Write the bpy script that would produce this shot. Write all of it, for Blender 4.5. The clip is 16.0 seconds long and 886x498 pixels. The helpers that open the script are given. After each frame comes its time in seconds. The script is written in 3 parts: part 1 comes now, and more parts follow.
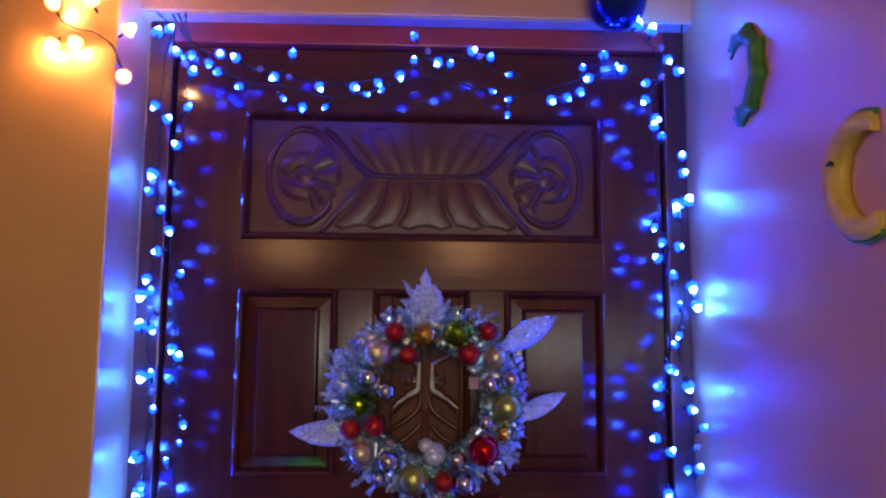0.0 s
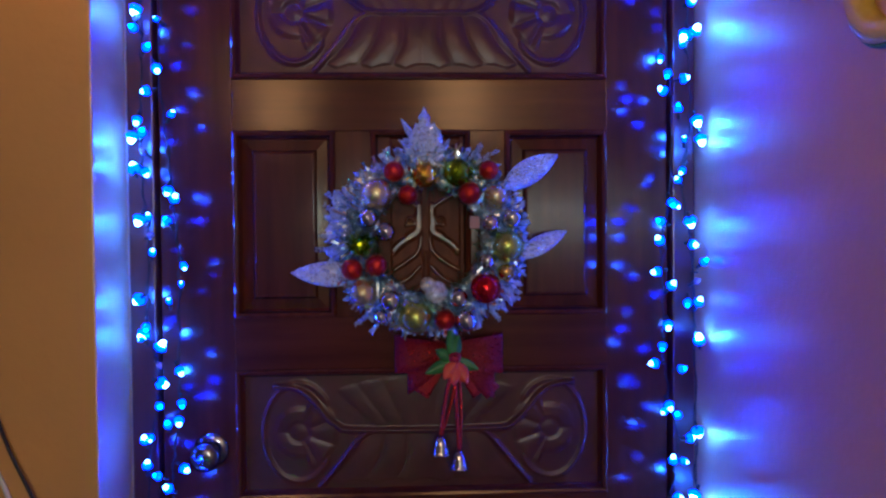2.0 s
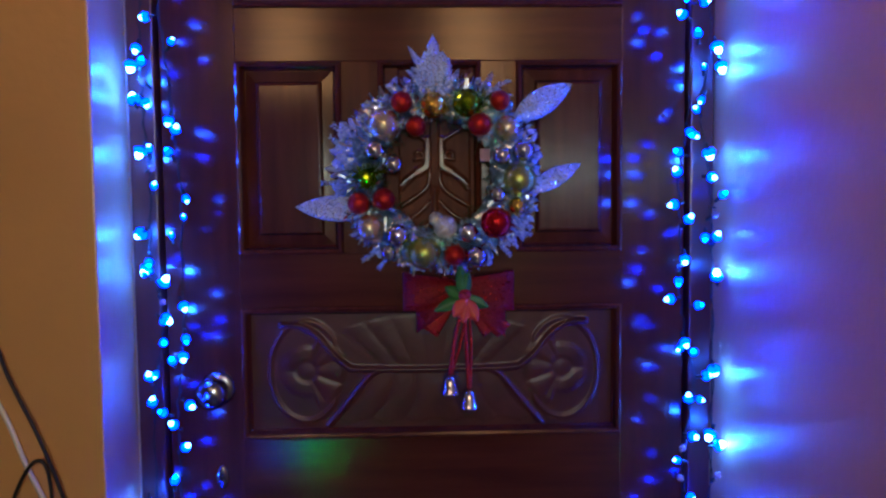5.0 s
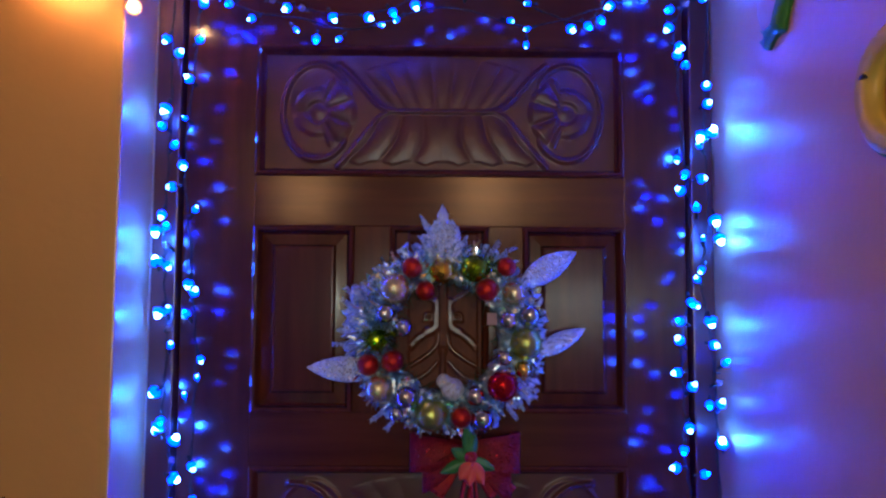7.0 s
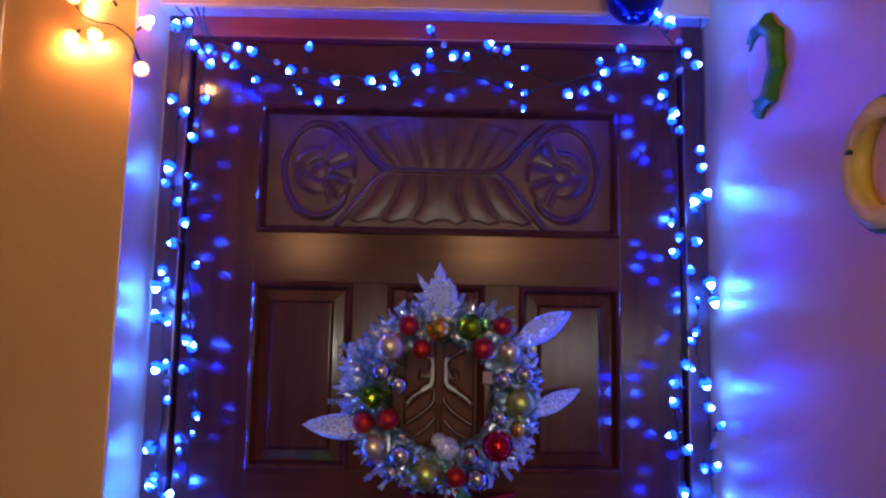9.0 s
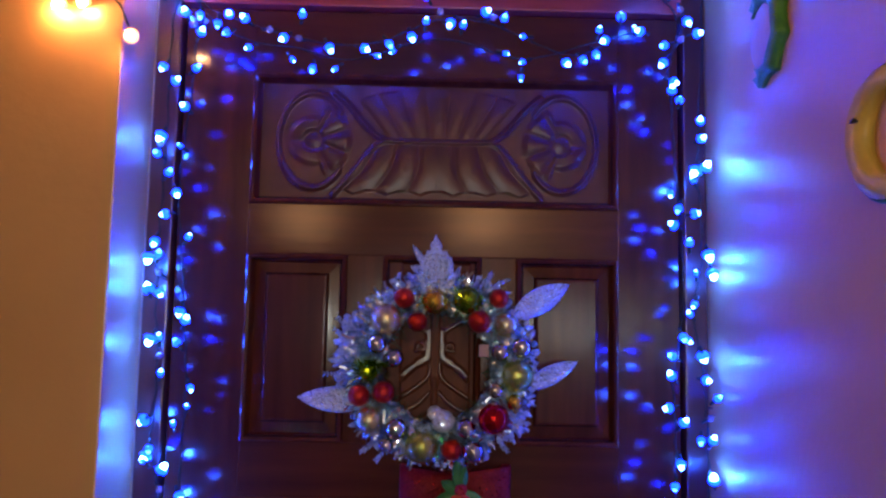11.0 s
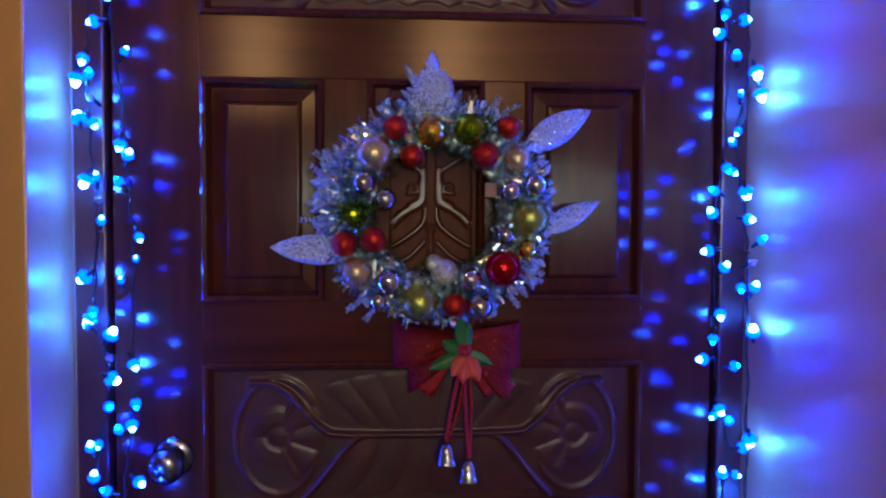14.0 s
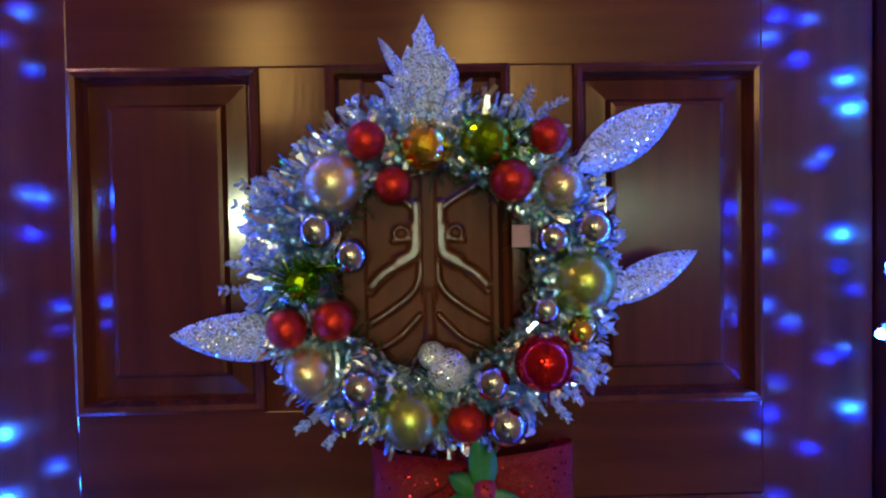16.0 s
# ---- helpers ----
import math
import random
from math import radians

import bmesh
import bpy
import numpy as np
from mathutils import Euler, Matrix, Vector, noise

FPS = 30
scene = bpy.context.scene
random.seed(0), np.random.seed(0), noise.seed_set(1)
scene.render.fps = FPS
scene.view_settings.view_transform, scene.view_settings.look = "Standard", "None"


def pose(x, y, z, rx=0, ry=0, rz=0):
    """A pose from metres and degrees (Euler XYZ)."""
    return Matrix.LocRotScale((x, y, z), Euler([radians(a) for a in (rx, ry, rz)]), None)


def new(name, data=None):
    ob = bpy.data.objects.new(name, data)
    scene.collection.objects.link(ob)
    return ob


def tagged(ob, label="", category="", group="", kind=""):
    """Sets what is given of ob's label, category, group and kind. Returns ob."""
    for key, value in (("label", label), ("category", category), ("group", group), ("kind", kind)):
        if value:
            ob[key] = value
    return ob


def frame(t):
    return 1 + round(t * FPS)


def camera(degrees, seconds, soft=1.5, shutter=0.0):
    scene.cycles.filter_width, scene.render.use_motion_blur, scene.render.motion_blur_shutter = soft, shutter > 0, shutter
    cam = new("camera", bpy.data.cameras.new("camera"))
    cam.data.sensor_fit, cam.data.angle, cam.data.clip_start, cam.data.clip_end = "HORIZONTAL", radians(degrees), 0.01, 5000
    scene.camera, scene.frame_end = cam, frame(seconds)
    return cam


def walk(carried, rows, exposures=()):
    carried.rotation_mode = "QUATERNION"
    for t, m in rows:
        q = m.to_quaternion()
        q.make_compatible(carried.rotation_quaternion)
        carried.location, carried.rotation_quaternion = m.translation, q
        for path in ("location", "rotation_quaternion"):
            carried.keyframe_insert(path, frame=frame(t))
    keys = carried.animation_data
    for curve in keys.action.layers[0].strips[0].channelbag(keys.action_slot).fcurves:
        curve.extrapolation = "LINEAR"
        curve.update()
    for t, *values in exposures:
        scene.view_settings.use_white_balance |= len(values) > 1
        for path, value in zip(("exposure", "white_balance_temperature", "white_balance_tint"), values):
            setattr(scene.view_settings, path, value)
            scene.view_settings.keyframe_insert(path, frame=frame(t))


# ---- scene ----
cam = camera(58.0, 16.0, soft=2.4)
# seconds, eye x y z, yaw, pitch, roll
PATH = [
    (0, -0.0223, -1.5751, 1.4863, -2.093, 6.933, 0.450),
    (0.5, -0.0380, -1.5658, 1.4642, -2.549, 5.554, 0.534),
    (1, -0.0498, -1.5583, 1.4433, -2.319, 3.657, 0.222),
    (1.5, -0.0248, -1.5507, 1.4285, -2.308, 1.479, -0.240),
    (2, -0.0356, -1.5454, 1.4064, -2.657, -1.448, -0.491),
    (2.5, -0.0415, -1.5313, 1.4016, -2.813, -4.072, -0.565),
    (3, -0.0439, -1.5165, 1.3285, -2.535, -4.156, -0.727),
    (5.5, -0.0264, -1.5056, 1.3613, -1.472, -3.486, -0.440),
    (6, -0.0186, -1.5187, 1.4036, -0.800, -2.125, -0.274),
    (6.5, 0.0046, -1.5303, 1.4125, 0.337, 0.965, -0.051),
    (7, -0.0197, -1.5464, 1.4337, -0.802, 4.380, 0.292),
    (7.5, 0.0036, -1.5484, 1.4622, 0.655, 6.358, 1.088),
    (8, -0.0144, -1.5620, 1.4645, -0.397, 7.949, 1.248),
    (8.5, -0.0042, -1.5659, 1.4688, -0.229, 7.598, 1.161),
    (9, -0.0084, -1.5659, 1.4630, -0.525, 7.399, 1.041),
    (11.5, -0.0079, -1.5437, 1.4555, -0.914, 4.866, 1.031),
    (12, -0.0219, -1.5429, 1.4429, -1.226, 3.962, 0.706),
    (12.5, -0.0158, -1.5425, 1.4307, -0.820, 3.177, -0.007),
    (13, -0.0267, -1.5327, 1.4027, -2.126, 2.104, 0.309),
    (13.3, -0.0579, -1.4666, 1.3932, -3.091, -0.428, 1.097),
    (13.5, -0.0882, -1.4205, 1.3954, -3.757, -1.432, 1.468),
    (13.8, -0.0764, -1.3540, 1.3905, -4.146, -3.072, 1.314),
    (14, -0.0750, -1.3031, 1.3799, -4.287, -2.508, 0.228),
    (14.3, -0.0896, -1.2293, 1.3910, -4.388, -2.341, 0.782),
    (14.5, -0.1077, -1.1687, 1.4026, -6.394, -2.709, 0.563),
    (14.8, -0.0700, -1.0629, 1.3996, -5.616, -2.080, 0.854),
    (15, -0.0575, -0.9862, 1.4046, -4.818, -1.315, 0.146),
    (15.5, -0.0209, -0.8603, 1.4193, -2.820, -3.069, -0.422),
    (16, -0.0074, -0.8364, 1.4315, -1.743, -1.826, -0.961),
]
walk(cam, [(t, pose(x, y, z, 0, 0, yaw) @ pose(0, 0, 0, 90 + pitch, 0, 0) @ pose(0, 0, 0, 0, 0, roll)) for t, x, y, z, yaw, pitch, roll in PATH],
     exposures=[(0, 0.13, 6600, 7), (1.5, 0.08, 6400, 0), (2.5, 0.08, 6250, -3), (3, 0.08, 6250, -4), (5.5, 0.08, 6250, -4), (6.5, 0.08, 6300, -4), (8, 0.13, 6600, 7), (11.5, 0.13, 6600, 7), (13, 0.08, 6450, -1), (14, 0.18, 6450, -6), (15, 0.43, 7000, -18), (16, 0.76, 7500, -30)])

# ---- light: a night porch, lit by its string lights, a wall lamp and two lit windows across the porch ----
world = bpy.data.worlds.new("night")
scene.world = world
world.use_nodes = True
world.node_tree.nodes["Background"].inputs[0].default_value = (0.02, 0.022, 0.035, 1)
world.node_tree.nodes["Background"].inputs[1].default_value = 0.3
scene.view_settings.exposure = 0.0

LAMP_AT = (0.0, -3.22, 1.48)
lamp_data = bpy.data.lights.new("wall_lamp_light", "POINT")
lamp_data.energy, lamp_data.color, lamp_data.shadow_soft_size = 34.0, (0.92, 0.97, 1.0), 0.036
lamp_light = new("wall_lamp_light", lamp_data)
lamp_light.location = LAMP_AT


# ---- materials ----
def mat(name, color, rough=0.5, metal=0.0, color2=None, scale=20.0, stretch=(1, 1, 1), bump=0.0, bump_scale=None, coat=0.0, emit=None, strength=0.0, rough_var=0.0, detail=6.0, spread=(0.35, 0.65), ior=1.45, transmission=0.0, alpha=1.0, brushed=0.0, coat_rough=0.12):
    m = bpy.data.materials.new(name)
    m.use_nodes = True
    nt = m.node_tree
    b = nt.nodes["Principled BSDF"]
    b.inputs["Base Color"].default_value = (*color, 1)
    b.inputs["Roughness"].default_value = rough
    b.inputs["Metallic"].default_value = metal
    b.inputs["IOR"].default_value = ior
    b.inputs["Coat Weight"].default_value = coat
    b.inputs["Coat Roughness"].default_value = coat_rough
    b.inputs["Transmission Weight"].default_value = transmission
    b.inputs["Alpha"].default_value = alpha
    if brushed:
        b.inputs["Anisotropic"].default_value = brushed
        tv = nt.nodes.new("ShaderNodeCombineXYZ")
        tv.inputs[0].default_value = 1.0
        nt.links.new(tv.outputs[0], b.inputs["Tangent"])
    if emit:
        b.inputs["Emission Color"].default_value = (*emit, 1)
        b.inputs["Emission Strength"].default_value = strength
    if color2 or bump or rough_var:
        tc = nt.nodes.new("ShaderNodeTexCoord")
        mp = nt.nodes.new("ShaderNodeMapping")
        mp.inputs["Scale"].default_value = stretch
        nt.links.new(tc.outputs["Object"], mp.inputs[0])
        nz = nt.nodes.new("ShaderNodeTexNoise")
        nz.inputs["Scale"].default_value = scale
        nz.inputs["Detail"].default_value = detail
        nt.links.new(mp.outputs[0], nz.inputs["Vector"])
        if color2:
            ramp = nt.nodes.new("ShaderNodeValToRGB")
            ramp.color_ramp.elements[0].position, ramp.color_ramp.elements[1].position = spread
            ramp.color_ramp.elements[0].color = (*color, 1)
            ramp.color_ramp.elements[1].color = (*color2, 1)
            nt.links.new(nz.outputs["Fac"], ramp.inputs[0])
            nt.links.new(ramp.outputs[0], b.inputs["Base Color"])
        if rough_var:
            big = nt.nodes.new("ShaderNodeTexNoise")
            big.inputs["Scale"].default_value = scale * 0.18
            nt.links.new(mp.outputs[0], big.inputs["Vector"])
            rng = nt.nodes.new("ShaderNodeMapRange")
            rng.inputs["To Min"].default_value, rng.inputs["To Max"].default_value = rough - rough_var, rough + rough_var
            nt.links.new(big.outputs["Fac"], rng.inputs["Value"])
            nt.links.new(rng.outputs[0], b.inputs["Roughness"])
        if bump:
            bn = nt.nodes.new("ShaderNodeTexNoise")
            bn.inputs["Scale"].default_value = bump_scale or scale * 3
            bn.inputs["Detail"].default_value = 4
            nt.links.new(mp.outputs[0], bn.inputs["Vector"])
            bp = nt.nodes.new("ShaderNodeBump")
            bp.inputs["Strength"].default_value = bump
            bp.inputs["Distance"].default_value = 0.002
            nt.links.new(bn.outputs["Fac"], bp.inputs["Height"])
            nt.links.new(bp.outputs[0], b.inputs["Normal"])
    return m


def glitter(name, color, color2, rough=0.3, metal=0.6, cells=420.0, tilt=1.6, mirrors=0.26, shine=0.14):
    """Flakes: small cells with their own tilt and shade."""
    m = bpy.data.materials.new(name)
    m.use_nodes = True
    nt = m.node_tree
    b = nt.nodes["Principled BSDF"]
    b.inputs["Roughness"].default_value = rough
    b.inputs["Metallic"].default_value = metal
    tc = nt.nodes.new("ShaderNodeTexCoord")
    vo = nt.nodes.new("ShaderNodeTexVoronoi")
    vo.inputs["Scale"].default_value = cells
    nt.links.new(tc.outputs["Object"], vo.inputs["Vector"])
    sep = nt.nodes.new("ShaderNodeSeparateColor")
    nt.links.new(vo.outputs["Color"], sep.inputs[0])
    mix = nt.nodes.new("ShaderNodeMix")
    mix.data_type = "RGBA"
    mix.inputs["A"].default_value, mix.inputs["B"].default_value = (*color, 1), (*color2, 1)
    nt.links.new(sep.outputs[0], mix.inputs["Factor"])
    nt.links.new(mix.outputs["Result"], b.inputs["Base Color"])
    # one flake in four is a small mirror
    flake = nt.nodes.new("ShaderNodeMath")
    flake.operation = "GREATER_THAN"
    flake.inputs[1].default_value = 1.0 - mirrors
    nt.links.new(sep.outputs[2], flake.inputs[0])
    for socket, low, high in (("Metallic", metal, 1.0), ("Roughness", rough, shine)):
        rng = nt.nodes.new("ShaderNodeMapRange")
        rng.inputs["To Min"].default_value, rng.inputs["To Max"].default_value = low, high
        nt.links.new(flake.outputs[0], rng.inputs["Value"])
        nt.links.new(rng.outputs[0], b.inputs[socket])
    geo = nt.nodes.new("ShaderNodeNewGeometry")
    sub = nt.nodes.new("ShaderNodeVectorMath")
    sub.operation = "SUBTRACT"
    sub.inputs[1].default_value = (0.5, 0.5, 0.5)
    nt.links.new(vo.outputs["Color"], sub.inputs[0])
    sc = nt.nodes.new("ShaderNodeVectorMath")
    sc.operation = "SCALE"
    sc.inputs["Scale"].default_value = tilt
    nt.links.new(sub.outputs[0], sc.inputs[0])
    add = nt.nodes.new("ShaderNodeVectorMath")
    nt.links.new(geo.outputs["Normal"], add.inputs[0])
    nt.links.new(sc.outputs[0], add.inputs[1])
    nrm = nt.nodes.new("ShaderNodeVectorMath")
    nrm.operation = "NORMALIZE"
    nt.links.new(add.outputs[0], nrm.inputs[0])
    nt.links.new(nrm.outputs[0], b.inputs["Normal"])
    return m


WALL = mat("peach_wall_paint", (0.62, 0.325, 0.105), 0.40, color2=(0.68, 0.365, 0.125), scale=3.0, bump=0.40, bump_scale=45, rough_var=0.05, ior=2.0)
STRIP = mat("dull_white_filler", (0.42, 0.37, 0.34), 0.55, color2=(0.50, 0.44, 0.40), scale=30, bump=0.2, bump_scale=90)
# for the unseen closing walls: darkened so the door mirrors little light
DIM = mat("darkened_unseen_wall", (0.17, 0.105, 0.06), 0.6, color2=(0.21, 0.13, 0.075), scale=3.0, bump=0.14, bump_scale=60)
WHITE = mat("white_trim_paint", (0.72, 0.70, 0.66), 0.4, color2=(0.80, 0.78, 0.74), scale=25, bump=0.15, bump_scale=90)
CEIL = mat("ceiling_paint", (0.24, 0.18, 0.16), 0.7, color2=(0.28, 0.21, 0.19), scale=4)
WOOD = mat("varnished_dark_wood", (0.060, 0.012, 0.007), 0.14, color2=(0.095, 0.020, 0.010), scale=5, stretch=(7, 7, 0.6), bump=0.06, bump_scale=22, rough_var=0.04, brushed=0.45, ior=1.50)
WOOD_FLAT = mat("varnished_dark_wood_across", (0.060, 0.012, 0.007), 0.14, color2=(0.095, 0.020, 0.010), scale=5, stretch=(0.6, 7, 7), bump=0.05, bump_scale=16, rough_var=0.04, brushed=0.45, ior=1.50)
CARVED = mat("varnished_carving", (0.085, 0.025, 0.013), 0.27, color2=(0.12, 0.036, 0.018), scale=30, bump=0.35, bump_scale=140, ior=1.6)
FIELD = mat("dull_brown_wood", (0.10, 0.030, 0.015), 0.5, color2=(0.14, 0.043, 0.021), scale=12, stretch=(5, 5, 0.7), bump=0.12, ior=1.3)
CARVED_SOFT = mat("varnished_shallow_carving", (0.062, 0.013, 0.008), 0.32, color2=(0.090, 0.020, 0.011), scale=16, bump=0.10, ior=1.40, coat=0.2, coat_rough=0.42)
# head's colour is raised and reddened to carry the light that falls on it
HEAD_LIT = mat("frame_head_red_lit", (0.30, 0.036, 0.024), 0.36, color2=(0.36, 0.050, 0.032), scale=10, stretch=(1, 6, 6), bump=0.1)
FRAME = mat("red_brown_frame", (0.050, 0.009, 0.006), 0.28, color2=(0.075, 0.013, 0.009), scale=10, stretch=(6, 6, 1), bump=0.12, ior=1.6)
FLOOR = mat("tile_floor", (0.07, 0.05, 0.04), 0.3, color2=(0.10, 0.075, 0.06), scale=8, rough_var=0.06)
WIRE = mat("dark_green_wire", (0.008, 0.016, 0.012), 0.4)
CABLE = mat("black_cable", (0.012, 0.012, 0.014), 0.45)
SOCKET = mat("bulb_socket", (0.012, 0.03, 0.02), 0.4)
CLEARCAP = mat("unlit_bulb_plastic", (0.75, 0.8, 0.85), 0.12, ior=1.45, transmission=0.6)
LED_W = mat("led_white_blue", (0.7, 0.8, 1.0), 0.2, emit=(0.020, 0.092, 1.0), strength=150.0)
LED_S = mat("led_strong_blue", (0.7, 0.8, 1.0), 0.2, emit=(0.016, 0.100, 1.0), strength=560.0)
LED_B = mat("led_blue", (0.2, 0.3, 1.0), 0.2, emit=(0.0008, 0.010, 1.0), strength=340.0)
LED_D = mat("led_deep_blue", (0.2, 0.3, 1.0), 0.2, emit=(0.001, 0.008, 1.0), strength=170.0)
# glowing skirts that imitate the glare round each bulb, blue and amber
BLUE_HALO = mat("blue_glow_halo", (0.05, 0.1, 0.6), 0.3, emit=(0.0, 0.0105, 1.0), strength=28.0)
AMBER_HALO = mat("amber_glow_halo", (0.8, 0.4, 0.2), 0.3, emit=(1.0, 0.35, 0.12), strength=3.0)
LED_G = mat("led_green", (0.2, 1.0, 0.3), 0.2, emit=(0.01, 1.0, 0.05), strength=170.0)
LED_WARM = mat("led_warm", (1.0, 0.8, 0.6), 0.2, emit=(1.0, 0.44, 0.20), strength=280.0)
RED = glitter("red_matte_glitter", (0.40, 0.010, 0.008), (0.55, 0.03, 0.015), 0.32, 0.7, 1500, 0.35, 0.05)
REDGLOSS = mat("red_glass", (0.50, 0.008, 0.015), 0.06, metal=0.75)
SILVER = mat("silver_mirror_ball", (0.60, 0.70, 0.80), 0.05, metal=1.0)
GOLD = mat("gold_mirror_ball", (0.95, 0.70, 0.18), 0.05, metal=1.0)
PEARL = glitter("frosted_pearl_glitter", (0.60, 0.53, 0.30), (0.78, 0.71, 0.44), 0.27, 0.8, 850, 0.20, 0.06)
GREENF = glitter("frosted_green_glitter", (0.34, 0.40, 0.08), (0.48, 0.55, 0.15), 0.27, 0.8, 850, 0.20, 0.06)
GREENM = mat("green_foil", (0.24, 0.42, 0.02), 0.16, metal=0.95)
GOLDF = mat("gold_foil_facets", (0.95, 0.66, 0.10), 0.17, metal=1.0)
SNOW = glitter("white_glitter_leaf", (0.34, 0.50, 0.82), (0.66, 0.82, 1.0), 0.33, 0.15, 800, 0.9, 0.30, 0.11)
POM = glitter("white_pompom_glitter", (0.50, 0.60, 0.74), (0.78, 0.88, 1.0), 0.4, 0.2, 800, 0.9, 0.25)
TINSEL = mat("silver_tinsel", (0.66, 0.85, 1.0), 0.22, metal=1.0)
FOIL = mat("silver_foil", (0.85, 0.90, 1.0), 0.12, metal=1.0)
PINE = mat("green_pine_needles", (0.012, 0.05, 0.02), 0.5, color2=(0.02, 0.08, 0.03), scale=60)
VELVET = glitter("red_glitter_ribbon", (0.31, 0.004, 0.005), (0.44, 0.008, 0.008), 0.6, 0.0, 420, 0.35, 0.035)
PETAL = mat("orange_red_petal", (0.62, 0.045, 0.02), 0.45, color2=(0.72, 0.09, 0.03), scale=50)
HOLLY = mat("green_holly_leaf", (0.03, 0.16, 0.025), 0.4, color2=(0.05, 0.22, 0.04), scale=60)
BLUEGLASS = mat("blue_glass_bauble", (0.015, 0.03, 0.22), 0.06, metal=0.7)
BELLGREEN = mat("green_painted_wood", (0.05, 0.19, 0.025), 0.4, color2=(0.09, 0.30, 0.04), scale=40)
CREAM = mat("cream_paint", (0.62, 0.42, 0.28), 0.5, color2=(0.68, 0.48, 0.32), scale=30)
YELLOW = mat("yellow_painted_resin", (0.62, 0.42, 0.07), 0.35, color2=(0.70, 0.50, 0.10), scale=30)
DARK = mat("dark_paint", (0.02, 0.015, 0.012), 0.5)
PANE = mat("lit_frosted_pane", (0.9, 0.8, 0.7), 0.4, emit=(1.0, 0.48, 0.19), strength=6.6)
STEEL = mat("polished_steel", (0.24, 0.24, 0.27), 0.2, metal=1.0)
BRASS = mat("brass", (0.45, 0.28, 0.08), 0.25, metal=1.0)


# ---- mesh helpers ----
def part(name, bm, material, parent=None, label=""):
    me = bpy.data.meshes.new(name)
    bm.normal_update()
    bm.to_mesh(me)
    bm.free()
    if material:
        me.materials.append(material)
    ob = new(name, me)
    if parent:
        ob.parent = parent
    if label:
        ob["label"] = label
    return ob


def empty(name, at=(0, 0, 0)):
    ob = new(name)
    ob.location = at
    return ob


def smooth(bm):
    for f in bm.faces:
        f.smooth = True
    return bm


def box(x0, x1, y0, y1, z0, z1, bevel=0.0, bm=None):
    b = bmesh.new()
    bmesh.ops.create_cube(b, size=1.0, matrix=Matrix.Translation(((x0 + x1) / 2, (y0 + y1) / 2, (z0 + z1) / 2)) @ Matrix.Diagonal((x1 - x0, y1 - y0, z1 - z0, 1)))
    if bevel:
        bmesh.ops.bevel(b, geom=b.edges[:], offset=bevel, segments=2, affect="EDGES", profile=0.6)
    if bm is None:
        return b
    join(bm, b)
    return bm


def join(bm, other, m=None):
    me = bpy.data.meshes.new("tmp")
    if m is not None:
        bmesh.ops.transform(other, matrix=m, verts=other.verts[:])
    other.to_mesh(me)
    other.free()
    bm.from_mesh(me)
    bpy.data.meshes.remove(me)
    return bm


def tube(points, radius, sides=8, bm=None, flat=1.0, taper=None):
    """A round bar along points; taper gives a factor along it."""
    b = bm or bmesh.new()
    pts = [Vector(p) for p in points]
    rings = []
    for i, p in enumerate(pts):
        d = (pts[min(i + 1, len(pts) - 1)] - pts[max(i - 1, 0)]).normalized()
        ref = Vector((0, 1, 0)) if abs(d.y) < 0.9 else Vector((1, 0, 0))
        a = d.cross(ref).normalized()
        c = a.cross(d).normalized()
        r = radius * (taper(i / (len(pts) - 1)) if taper else 1.0)
        rings.append([b.verts.new(p + a * math.cos(k * math.tau / sides) * r + c * math.sin(k * math.tau / sides) * r * flat) for k in range(sides)])
    for u, v in zip(rings, rings[1:]):
        for k in range(sides):
            f = b.faces.new((u[k], u[(k + 1) % sides], v[(k + 1) % sides], v[k]))
            f.smooth = True
    b.faces.new(rings[0][::-1])
    b.faces.new(rings[-1])
    return b


def spline(points, n=8):
    """Catmull-Rom through points."""
    p = [Vector(q) for q in points]
    p = [2 * p[0] - p[1]] + p + [2 * p[-1] - p[-2]]
    out = []
    for i in range(1, len(p) - 2):
        for k in range(n):
            t = k / n
            out.append(0.5 * ((2 * p[i]) + (p[i + 1] - p[i - 1]) * t + (2 * p[i - 1] - 5 * p[i] + 4 * p[i + 1] - p[i + 2]) * t * t + (3 * p[i] - p[i - 1] - 3 * p[i + 1] + p[i + 2]) * t ** 3))
    out.append(p[-2])
    return out


def ball(r, seg=28, rings=18, at=(0, 0, 0), squash=(1, 1, 1)):
    b = bmesh.new()
    bmesh.ops.create_uvsphere(b, u_segments=seg, v_segments=rings, radius=r)
    bmesh.ops.transform(b, matrix=Matrix.Translation(at) @ Matrix.Diagonal((*squash, 1)), verts=b.verts[:])
    return smooth(b)


def lathe(profile, seg=20):
    """Profile of (radius, z), turned round z."""
    b = bmesh.new()
    rows = [[b.verts.new((r * math.cos(k * math.tau / seg), r * math.sin(k * math.tau / seg), z)) for k in range(seg)] for r, z in profile]
    for u, v in zip(rows, rows[1:]):
        for k in range(seg):
            f = b.faces.new((u[k], u[(k + 1) % seg], v[(k + 1) % seg], v[k]))
            f.smooth = True
    b.faces.new(rows[0][::-1])
    b.faces.new(rows[-1])
    return b


def moulding(x0, x1, z0, z1, profile):
    """A mitred frame inside the opening; profile of (inset, y)."""
    b = bmesh.new()
    loops = []
    for s, y in profile:
        loops.append([b.verts.new(v) for v in ((x0 + s, y, z0 + s), (x1 - s, y, z0 + s), (x1 - s, y, z1 - s), (x0 + s, y, z1 - s))])
